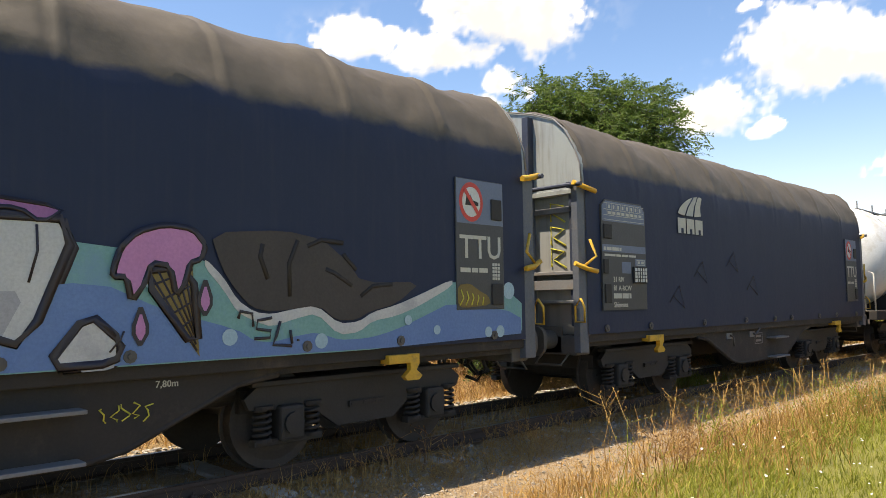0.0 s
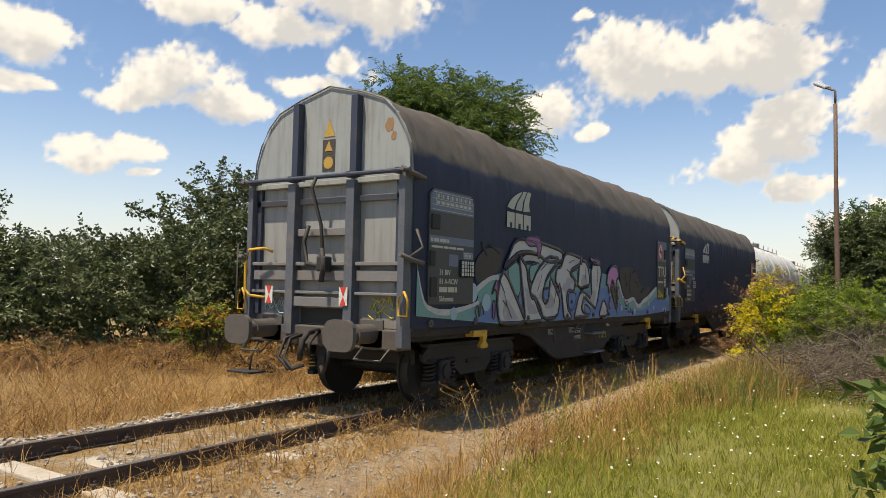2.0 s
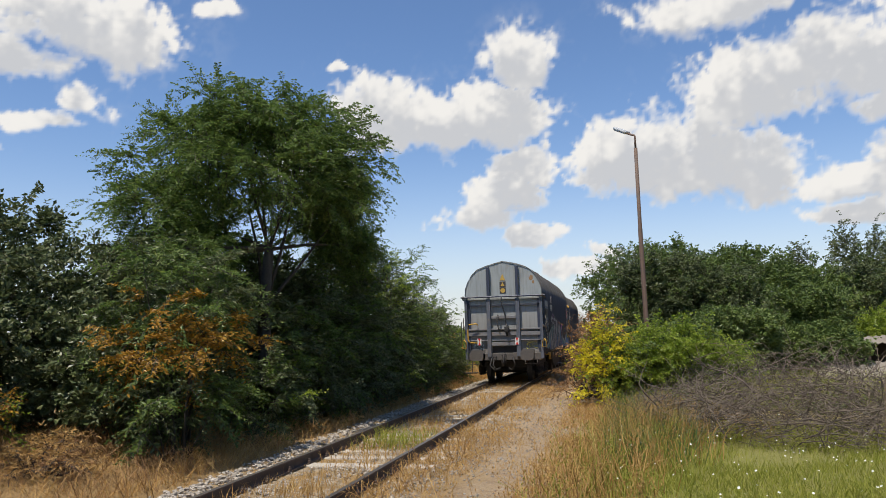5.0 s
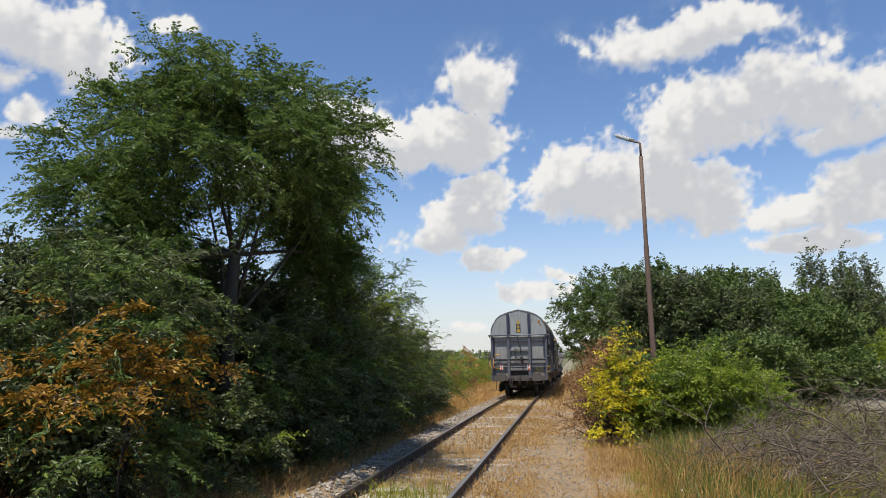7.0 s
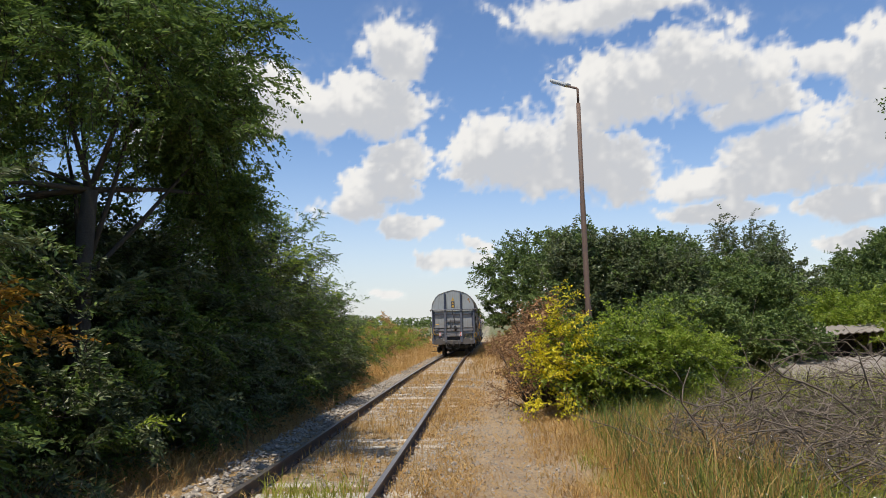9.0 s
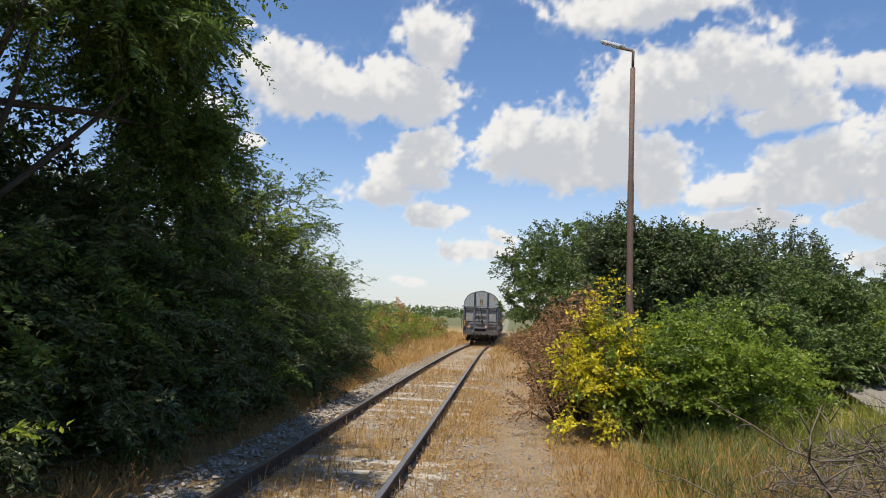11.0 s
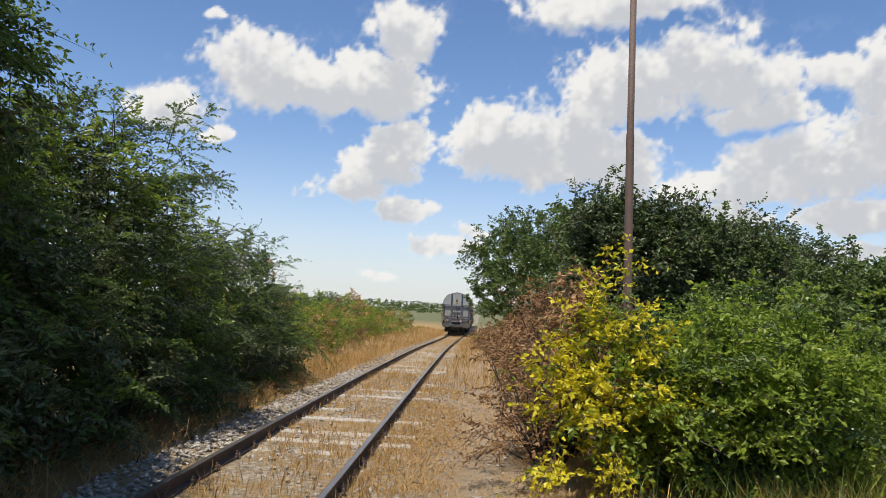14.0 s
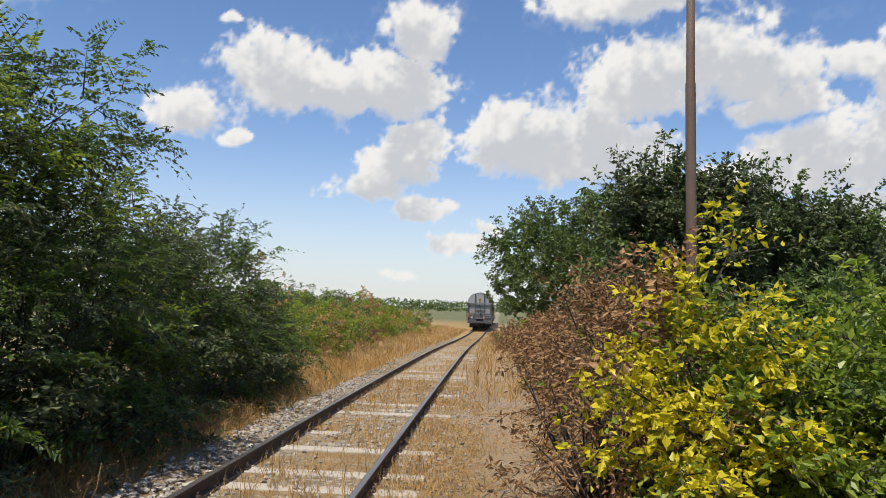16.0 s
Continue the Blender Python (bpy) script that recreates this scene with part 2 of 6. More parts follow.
def part(name, bm, material, parent=None, label=""):
    me = bpy.data.meshes.new(name)
    bm.to_mesh(me)
    bm.free()
    me.materials.append(material)
    ob = new(name, me)
    ob.parent = parent
    if label:
        tagged(ob, label)
    return ob


def raw(name, verts, faces, material, parent=None, smooth=False, label=""):
    me = bpy.data.meshes.new(name)
    me.from_pydata(verts, [], faces)
    me.materials.append(material)
    if smooth:
        me.polygons.foreach_set("use_smooth", [True] * len(me.polygons))
    ob = new(name, me)
    ob.parent = parent
    if label:
        tagged(ob, label)
    return ob


def bulk(name, verts, size, material, parent=None):
    """Many small faces of 3 or 4 corners, given as an array of corners, joined into one mesh."""
    verts = np.asarray(verts, np.float32).reshape(-1, 3)
    n = len(verts) // size
    me = bpy.data.meshes.new(name)
    me.vertices.add(len(verts))
    me.vertices.foreach_set("co", verts.ravel())
    me.loops.add(len(verts))
    me.loops.foreach_set("vertex_index", np.arange(len(verts), dtype=np.int32))
    me.polygons.add(n)
    me.polygons.foreach_set("loop_start", np.arange(0, len(verts), size, dtype=np.int32))
    me.update(calc_edges=True)
    me.materials.append(material)
    ob = new(name, me)
    ob.parent = parent
    return ob


def box(bm, x0, x1, y0, y1, z0, z1, bevel=0.0):
    m = Matrix.Translation(((x0 + x1) / 2, (y0 + y1) / 2, (z0 + z1) / 2)) @ Matrix.Diagonal((x1 - x0, y1 - y0, z1 - z0, 1))
    vs = bmesh.ops.create_cube(bm, size=1, matrix=m)["verts"]
    if bevel:
        bmesh.ops.bevel(bm, geom=list({e for v in vs for e in v.link_edges}), offset=bevel, segments=2, affect="EDGES", profile=0.5)
    return bm


def rod(bm, a, b, r, r2=None, seg=10):
    a, b = Vector(a), Vector(b)
    m = Matrix.Translation((a + b) / 2) @ (b - a).to_track_quat("Z", "Y").to_matrix().to_4x4()
    bmesh.ops.create_cone(bm, cap_ends=True, segments=seg, radius1=r, radius2=r if r2 is None else r2, depth=(b - a).length, matrix=m)
    return bm


def tube(bm, points, radii, seg=6):
    """A bent round bar through points."""
    pts = [Vector(p) for p in points]
    rings = []
    for i, p in enumerate(pts):
        d = (pts[min(i + 1, len(pts) - 1)] - pts[max(i - 1, 0)]).normalized()
        side = d.cross(Vector((0.31, 0.2, 0.93)) if abs(d.z) < 0.9 else Vector((1, 0.1, 0))).normalized()
        up = side.cross(d)
        r = radii[i] if hasattr(radii, "__len__") else radii
        rings.append([bm.verts.new(p + r * (math.cos(k * math.tau / seg) * side + math.sin(k * math.tau / seg) * up)) for k in range(seg)])
    for a, b in zip(rings, rings[1:]):
        for k in range(seg):
            f = bm.faces.new((a[k], a[(k + 1) % seg], b[(k + 1) % seg], b[k]))
            f.smooth = True
    bm.faces.new(rings[0][::-1])
    bm.faces.new(rings[-1])
    return bm


def slab_yz(bm, outline, x0, x1):
    """A plate cut to an outline of (y, z), from x0 to x1."""
    a = [bm.verts.new((x0, y, z)) for y, z in outline]
    b = [bm.verts.new((x1, y, z)) for y, z in outline]
    n = len(outline)
    for i in range(n):
        bm.faces.new((a[i], a[(i + 1) % n], b[(i + 1) % n], b[i]))
    caps = [bm.faces.new(a[::-1]), bm.faces.new(b)]
    for f in caps:
        f.normal_update()
    bmesh.ops.triangulate(bm, faces=caps)
    bmesh.ops.recalc_face_normals(bm, faces=bm.faces[:])
    return bm


def rounded(outline, times=2):
    """Corners of an outline cut round."""
    for _ in range(times):
        out = []
        for p, q in zip(outline, outline[1:] + outline[:1]):
            out += [(p[0] * 0.8 + q[0] * 0.2, p[1] * 0.8 + q[1] * 0.2), (p[0] * 0.2 + q[0] * 0.8, p[1] * 0.2 + q[1] * 0.8)]
        outline = out
    return outline


def swollen(outline, by):
    """An outline moved outwards."""
    n = len(outline)
    area = sum(outline[i][0] * outline[(i + 1) % n][1] - outline[(i + 1) % n][0] * outline[i][1] for i in range(n))
    s = 1 if area > 0 else -1
    out = []
    for i in range(n):
        (ax, ay), (bx, by2), (cx, cy) = outline[i - 1], outline[i], outline[(i + 1) % n]
        d1, d2 = Vector((bx - ax, by2 - ay)).normalized(), Vector((cx - bx, cy - by2)).normalized()
        nrm = Vector((d1.y + d2.y, -d1.x - d2.x))
        nrm = nrm.normalized() if nrm.length > 1e-6 else Vector((d1.y, -d1.x))
        k = min(1.8, 1 / max(0.3, nrm.dot(Vector((d1.y, -d1.x)))))
        out.append((bx + s * by * k * nrm.x, by2 + s * by * k * nrm.y))
    return out


def words(text, y, z, size, x, material, parent, name="lettering"):
    """Painted words on a side of the train that faces +x."""
    cu = bpy.data.curves.new(name, "FONT")
    cu.body, cu.size, cu.extrude, cu.offset = text, size, 0.0015, size * 0.012
    cu.resolution_u = 2
    cu.materials.append(material)
    ob = new(name, cu)
    ob.parent = parent
    ob.matrix_local = Matrix.Translation((x, y, z)) @ Matrix(((0, 0, 1, 0), (1, 0, 0, 0), (0, 1, 0, 0), (0, 0, 0, 1)))
    return ob


# ---- lie of the land ----


def smooth(t):
    t = np.clip(t, 0, 1)
    return t * t * (3 - 2 * t)


def dip(y):
    """How far the line lies below its level here."""
    return -0.9 * smooth((np.asarray(y, float) - 20) / 75)


def bend(y):
    """How far the line bears to the side."""
    return -0.42 * smooth((np.asarray(y, float) - 15) / 45)


def wavy(x, y):
    return 0.5 * np.sin(1.7 * x + 0.6 * y) * np.cos(1.1 * y - 0.4 * x) + 0.3 * np.sin(4.1 * x - 2.3 * y + 1) * np.cos(3.3 * y + 0.7 * x) + 0.2 * np.sin(9 * x + 1.3) * np.sin(8 * y)


def land(x, y):
    x, y = np.asarray(x, float), np.asarray(y, float)
    xs = x - bend(y)
    z = -0.17 + dip(y) + 0.025 * wavy(x, y)
    z = z + 0.05 * np.exp(-((np.abs(xs) - 1.3) / 0.35) ** 2) * (xs < 0)
    z = z + 0.3 * smooth((-xs - 2.2) / 2.5) * (1 - smooth((-xs - 40) / 200))
    z = z - 0.05 * np.exp(-((xs - 2.3) / 0.8) ** 2) + 0.06 * smooth((xs - 3.0) / 1.5)
    z = z + 0.08 * wavy(x * 0.3, y * 0.3) * smooth((np.abs(xs) - 2.5) / 3)
    return z


def axis(fine0, fine1, step, ends):
    out, v, s = list(np.arange(fine0, fine1, step)), fine1, step
    while v < ends[1]:
        s *= 1.22
        v += s
        out.append(v)
    v, s, low = fine0, step, []
    while v > ends[0]:
        s *= 1.22
        v -= s
        low.append(v)
    return np.array(low[::-1] + out)


gx, gy = axis(-9, 9, 0.14, (-3500, 3500)), axis(-2, 32, 0.16, (-1500, 4500))
mx, my = np.meshgrid(gx, gy)
gv = np.stack([mx, my, land(mx, my)], -1).reshape(-1, 3)
w = len(gx)
gi = (np.arange(len(gy) - 1)[:, None] * w + np.arange(w - 1)[None]).ravel()
ground = raw("ground", gv.tolist(), np.stack([gi, gi + 1, gi + w + 1, gi + w], -1).tolist(), EARTH, smooth=True)
tagged(ground, "dry straw-coloured ground with a trodden earth path", "ground", kind="structure")

# ---- clouds: a far backdrop ----


def lattice(az, el, scale, seed):
    """Smooth random values over the sky."""
    g = np.random.default_rng(seed).random((128, 128))
    u, v = az * scale, el * scale
    i, j = np.floor(u).astype(int), np.floor(v).astype(int)
    fu, fv = smooth(u - i), smooth(v - j)
    a = g[i % 128, j % 128] * (1 - fu) + g[(i + 1) % 128, j % 128] * fu
    b = g[i % 128, (j + 1) % 128] * (1 - fu) + g[(i + 1) % 128, (j + 1) % 128] * fu
    return a * (1 - fv) + b * fv


PUFFS_AHEAD = [(-18.9, 17.7, 3.3, 2.7), (-14.4, 16.2, 5.8, 2.5), (-9.1, 16.7, 4.2, 2.7), (-7.2, 21.0, 2.5, 2.2), (-6.7, 13.0, 2.7, 2.0), (-10.5, 9.4, 3.3, 1.9), (-8.3, 10.7, 3.6, 2.0), (-5.9, 7.5, 2.9, 1.4), (2.8, 13.6, 5.4, 3.1), (7.4, 11.8, 5.8, 2.7), (1.5, 11.9, 4.5, 1.8), (10.8, 11.4, 2.7, 3.1), (13.6, 18.5, 5.8, 3.3), (18.2, 17.5, 4.9, 2.9), (10.7, 16.9, 4.5, 3.1), (19.8, 15.0, 3.6, 1.6)]
PUFFS_RIGHT = [(21.4, 11.3, 4.0, 2.9), (24.8, 10.7, 4.9, 2.7), (18.0, 9.7, 4.5, 1.6), (27.3, 11.8, 4.0, 3.1), (28.8, 16.6, 3.1, 2.7), (25.1, 17.3, 3.1, 1.6), (8.3, 23.1, 5.8, 1.8), (13.5, 23.4, 3.6, 1.3), (-24.7, 13.9, 2.5, 2.0), (-21.3, 12.0, 0.9, 0.7), (-8.3, 2.4, 1.9, 0.6), (-2.6, 4.8, 3.6, 1.1), (-1.3, 6.2, 2.0, 1.0), (27.3, 7.1, 3.6, 1.6), (26.6, 4.8, 2.7, 0.9), (17.2, 7.6, 4.0, 1.0)]
PUFFS_LEFT = [(-51.9, 20.5, 3.1, 1.6), (-45.3, 19.2, 4.9, 1.2), (-39.3, 21.8, 4.7, 3.1), (-42.5, 23.3, 4.0, 1.8), (-54.1, 14.7, 3.6, 2.2), (-50.6, 13.4, 3.6, 1.1), (-56.9, 13.2, 3.1, 1.0), (-56.2, 9.8, 2.7, 1.0), (-58.6, 8.8, 2.0, 1.1), (-55.0, 8.1, 1.3, 0.4), (-43.3, 15.4, 2.7, 0.8), (-40.2, 16.7, 1.4, 1.1), (-31.4, 24.2, 1.1, 0.6), (-23.3, 14.2, 1.8, 1.9), (-21.0, 12.1, 0.7, 0.5), (-21.6, 20.6, 0.5, 0.5), (-63.3, 16.5, 2.7, 1.6), (-63.3, 13.7, 2.0, 0.6)]


def cloud_backdrop():
    az, el = np.meshgrid(np.arange(-82, 62, 0.15), np.arange(-0.4, 40, 0.15))
    turb = sum((lattice(az + 200, el + 50, s, k) - 0.5) * a for k, (s, a) in enumerate(((0.25, 0.5), (0.55, 0.6), (1.2, 0.5), (2.4, 0.4), (4.6, 0.3))))
    wx, wy = (lattice(az + 300, el + 90, 0.4, 11) - 0.5) * 1.6, (lattice(az + 400, el + 20, 0.4, 12) - 0.5) * 1.2
    dens, low = np.full(az.shape, -1.0), np.zeros(az.shape)
    extra = [(-75, 12, 6, 2), (-78, 20, 4, 2), (40, 14, 6, 3), (47, 10, 7, 2), (52, 20, 5, 3), (-20, 33, 8, 2), (20, 34, 9, 3), (45, 31, 6, 3), (-60, 31, 7, 3)]
    for a, e, ra, re in PUFFS_AHEAD + PUFFS_RIGHT + PUFFS_LEFT + extra:
        dy = (el + wy - e) / re
        d = 1 - np.sqrt(((az + wx - a) * np.cos(np.radians(e)) / ra / 1.06) ** 2 + np.where(dy < 0, 1.25, 0.95) * dy ** 2)
        low = np.where(d > dens, np.clip(-dy, -1, 1), low)
        dens = np.maximum(dens, d)
    # whitish haze towards the horizon, painted into the backdrop's cover
    haze = 0.82 * np.exp(-(np.maximum(el, 0) / 7.0) ** 1.6)
    f = dens + turb * 0.66 + 0.07
    soft = 0.36 + 0.3 * smooth(low) + 0.5 * (lattice(az + 100, el + 70, 0.5, 21) - 0.45).clip(0, 1)
    cover = smooth((f + 0.1) / soft) * 0.98 + 0.1 * smooth((turb + 0.1) / 0.6) * smooth(dens + 1.1)
    cover = np.clip(np.maximum(cover, haze), 0, 1)
    thick = smooth((f + 0.05) / 0.45)
    above = sum(np.vstack([thick[k:], np.zeros((k, thick.shape[1]))]) for k in (3, 6, 10, 14, 19)) / 5
    mild = sum((lattice(az + 200, el + 50, s, k) - 0.5) * a for k, (s, a) in enumerate(((0.25, 0.3), (0.55, 0.5), (1.2, 0.6), (2.4, 0.45))))
    # shade on the undersides is painted as grey, from the cloud lying above
    grey = np.clip(smooth(above * 1.25 - 0.2 - mild * 0.9) * 0.8, 0, 1) * thick
    grey = np.maximum(grey, 0.5 * haze * (1 - smooth((f + 0.1) / soft)))
    a, e, r = np.radians(az), np.radians(el), 3300.0
    co = np.stack([r * np.sin(a) * np.cos(e), r * np.cos(a) * np.cos(e), r * np.sin(e)], -1).reshape(-1, 3)
    n = az.shape[1]
    i = (np.arange(az.shape[0] - 1)[:, None] * n + np.arange(n - 1)[None]).ravel()
    ob = raw("cloud_backdrop", co.tolist(), np.stack([i, i + 1, i + n + 1, i + n], -1).tolist(), cloud_material(), smooth=True)
    for key, val in (("cover", cover), ("grey", grey)):
        at = ob.data.attributes.new(key, "FLOAT", "POINT")
        at.data.foreach_set("value", val.astype(np.float32).ravel())
    tagged(ob, "white summer cumulus clouds over a blue sky", "sky", kind="structure")


def cloud_material():
    n = Nodes("cumulus_cloud", 1.0)
    ca, ga = n.node("ShaderNodeAttribute"), n.node("ShaderNodeAttribute")
    ca.attribute_name, ga.attribute_name = "cover", "grey"
    col = n.mix(ga.outputs["Fac"], (0.95, 0.945, 0.93), (0.56, 0.59, 0.645))
    # clouds glow in these painted tones; no lamp lights them
    em, tr, ms = n.node("ShaderNodeEmission"), n.node("ShaderNodeBsdfTransparent"), n.node("ShaderNodeMixShader")
    em.inputs[1].default_value = 0.79
    n.link(col, em.inputs[0])
    n.link(ca.outputs["Fac"], ms.inputs[0])
    n.link(tr.outputs[0], ms.inputs[1])
    n.link(em.outputs[0], ms.inputs[2])
    n.link(ms.outputs[0], n.t.nodes["Material Output"].inputs["Surface"])
    return n.m


cloud_backdrop()

# ---- plants ----


def unit(v):
    return v / np.maximum(np.linalg.norm(v, axis=-1, keepdims=True), 1e-6)


def leaf_faces(pos, way, length, width, fold=0.25):
    """Pointed leaves of two triangles folded along the midrib."""
    n = len(pos)
    side = unit(np.cross(way, rng.normal(size=(n, 3))))
    up = np.cross(side, way)
    L, W = length[:, None], width[:, None]
    tip, mid = pos + way * L, pos + way * L * 0.45
    a, b = mid + side * W * 0.5 + up * W * fold, mid - side * W * 0.5 + up * W * fold
    return np.stack([pos, a, tip, pos, tip, b], 1)


def in_lobes(lobes, n, hollow=0.5):
    """Points in a set of ellipsoids, thinner towards the inside, and the way outwards there."""
    lobes = np.array(lobes, float)
    vol = lobes[:, 3] * lobes[:, 4] * lobes[:, 5]
    k = rng.choice(len(lobes), n, p=vol ** 0.8 / (vol ** 0.8).sum())
    d = unit(rng.normal(size=(n, 3)))
    r = hollow + (1 - hollow) * rng.random(n) ** 0.6
    r *= 1 + 0.16 * np.sin(5 * d[:, 0] + k) * np.cos(4 * d[:, 1] - k) + 0.1 * rng.normal(size=n)
    return lobes[k, :3] + d * lobes[k, 3:] * r[:, None], d


def sprays(lobes, twigs, per, twig, leaf, wide, droop=0.25, hollow=0.5, floor=0.05, pinnate=False, shoot=0.0, rise=0.15):
    """Twigs in the lobes with leaves along them: the leaf faces, and the twigs as thin strips."""
    many = 9 if shoot else 1
    p, d = in_lobes(lobes, max(4, twigs // many), hollow)
    d = unit(d * 0.8 + rng.normal(size=d.shape) * 0.5 + np.array([0, 0, rise]))
    gap = np.sin(2.1 * p[:, 0] + 1.3) * np.sin(2.3 * p[:, 1] + 0.7) * np.sin(2.9 * p[:, 2] + 0.4)
    keep = (p[:, 2] > land(p[:, 0], p[:, 1]) + floor) & ((gap > -0.22) | (rng.random(len(p)) < 0.25))
    p, d = p[keep], d[keep]
    axes = np.zeros((0, 3, 3))
    if shoot:
        n = len(p)
        far_out = shoot * (0.55 + 0.7 * rng.random(n)) * np.where(rng.random(n) < 0.12, 1.6, 1.0)
        s = np.tile((np.arange(many) + 0.5) / many, (n, 1))
        arch = np.zeros((n, many, 3))
        arch[..., 2] = -droop * 0.7 * s ** 2 * far_out[:, None]
        at = p[:, None] + d[:, None] * (s * far_out[:, None])[..., None] + arch
        across = unit(np.cross(d, np.array([0, 0, 1.0]) + rng.normal(size=(n, 3)) * 0.35))
        swing = np.where(np.arange(many) % 2, 1.0, -1.0)[None, :, None]
        way = d[:, None] * (0.45 + 0.5 * s[..., None]) + across[:, None] * swing * (1.0 - 0.55 * s[..., None]) + rng.normal(size=(n, many, 3)) * 0.22
        thin = across * 0.008
        axes = np.stack([p - thin, p + thin, at[:, -1]], 1)
        p, d = at.reshape(-1, 3), unit(way.reshape(-1, 3))
        live = p[:, 2] > land(p[:, 0], p[:, 1]) + floor
        p, d = p[live], d[live]
    n = len(p)
    ln = twig * (0.6 + 0.8 * rng.random(n)) * np.where(rng.random(n) < 0.07, 2.0, 1.0)
    s = np.tile((np.arange(per) + 0.6) / per, (n, 1)) + rng.normal(size=(n, per)) * 0.03
    drop = np.zeros((n, per, 3))
    drop[..., 2] = -droop * (s ** 2) * ln[:, None]
    pos = p[:, None] + d[:, None] * (s * ln[:, None])[..., None] + drop
    side = unit(np.cross(d, np.array([0, 0, 1.0]) + rng.normal(size=(n, 3)) * 0.4))
    sign = np.where(np.arange(per) % 2, 1.0, -1.0)
    way = unit(d[:, None] * (0.5 if pinnate else 0.6) + side[:, None] * sign[None, :, None] * (1.0 if pinnate else 0.8) + rng.normal(size=(n, per, 3)) * (0.2 if pinnate else 0.45) + np.array([0, 0, -0.3]))
    m = n * per
    size = leaf * (0.65 + 0.7 * rng.random(m))
    faces = leaf_faces(pos.reshape(-1, 3), way.reshape(-1, 3), size, size * wide)
    end = p + d * ln[:, None] + np.stack([0 * ln, 0 * ln, -droop * ln], -1)
    wd = side * 0.006
    strips = np.concatenate([np.stack([p - wd, p + wd, end], 1), axes])
    return faces, strips, p


def stems(bm, base, tips, r0, seg=6, bow=0.3):
    """Limbs from a base to tips, tapered and bent."""
    for t in tips:
        b, t = Vector(base), Vector(t)
        mid = b.lerp(t, 0.5) + Vector((random.uniform(-1, 1), random.uniform(-1, 1), random.uniform(0.2, 1))) * bow * (t - b).length * 0.3
        pts = [b.lerp(mid, k / 3).lerp(mid.lerp(t, k / 3), k / 3) for k in range(4)]
        tube(bm, pts, [r0, r0 * 0.72, r0 * 0.5, r0 * 0.22], seg)


def plant(name, label, category, base, lobes, mats, twigs, per=8, twig=0.4, leaf=0.08, wide=0.5, trunk=0.0, trunk_top=None, limbs=10, droop=0.25, hollow=0.5, group="", floor=0.05, pinnate=False, shoot=0.0, rise=0.15):
    """A tree or bush: trunk or stems, and a crown of leaves in one part for each colour. mats: (material, share, lobes or None)."""
    x, y = base
    z = float(land(x, y))
    root = tagged(new(name), label, category, group)
    root.location = (x, y, z)
    made = []
    for mat, share, own in mats:
        f, s, p = sprays(own or lobes, int(twigs * share), per, twig, leaf, wide, droop, hollow, floor, pinnate, shoot, rise)
        f = f - np.array([x, y, z])
        bulk("crown" if trunk else "foliage", f, 3, mat, root)
        made.append((s, p))
    s = np.concatenate([a for a, _ in made]) - np.array([x, y, z])
    tagged(bulk("twig_growth", s, 3, BARK, root), kind="stuff")
    p = np.concatenate([b for _, b in made]) - np.array([x, y, z])
    bm = bmesh.new()
    picks = [tuple(p[i]) for i in rng.choice(len(p), min(limbs, len(p)), replace=False)]
    if trunk:
        top = Vector(trunk_top or (0, 0, 2))
        pts = [Vector((0, 0, -0.1)), top * 0.33 + Vector((0.08, -0.05, 0)), top * 0.66 + Vector((-0.06, 0.05, 0)), top]
        tube(bm, pts, [trunk * 1.25, trunk, trunk * 0.85, trunk * 0.7], 9)
        for i, t in enumerate(picks):
            stems(bm, pts[3] if i % 3 else pts[2], [t], trunk * 0.32, 5)
        part("trunk", bm, BARK, root)
    else:
        for t in picks:
            stems(bm, (t[0] * 0.3, t[1] * 0.3, -0.05), [t], 0.018, 4)
        tagged(part("stem_growth", bm, BARK, root), kind="stuff")
    return root


def blades(xy, height, wide, material, parent=None, name="grass", lean=0.35):
    """Grass blades of a quad and a tip, bent over."""
    n = len(xy)
    z = land(xy[:, 0], xy[:, 1])
    b = np.column_stack([xy, z - 0.01])
    h = height * (0.45 + 0.9 * rng.random(n))
    a = rng.random(n) * math.tau
    side = np.stack([np.cos(a), np.sin(a), 0 * a], -1) * (wide * (0.6 + 0.8 * rng.random(n)))[:, None]
    bent = rng.normal(size=(n, 2)) * lean
    up = np.column_stack([bent * h[:, None] * 0.35, h * 0.55])
    tip = np.column_stack([bent * h[:, None], h * (1 - 0.25 * np.clip((bent ** 2).sum(1), 0, 1))])
    v = np.stack([b - side, b + side, b + up + side * 0.7, b - side, b + up + side * 0.7, b + up - side * 0.7, b + up - side * 0.7, b + up + side * 0.7, b + tip], 1)
    return bulk(name, v, 3, material, parent)


def scatter(n, x0, x1, y0, y1, patch=0.0, scale=1.0):
    """Places in a rectangle, thinned to patches."""
    p = np.column_stack([rng.uniform(x0, x1, n), rng.uniform(y0, y1, n)])
    if patch:
        keep = wavy(p[:, 0] * scale + 3, p[:, 1] * scale) + rng.normal(size=n) * 0.25 > patch - 0.5
        p = p[keep]
    p[:, 0] += bend(p[:, 1]) + rng.normal(size=len(p)) * 0.1
    return p


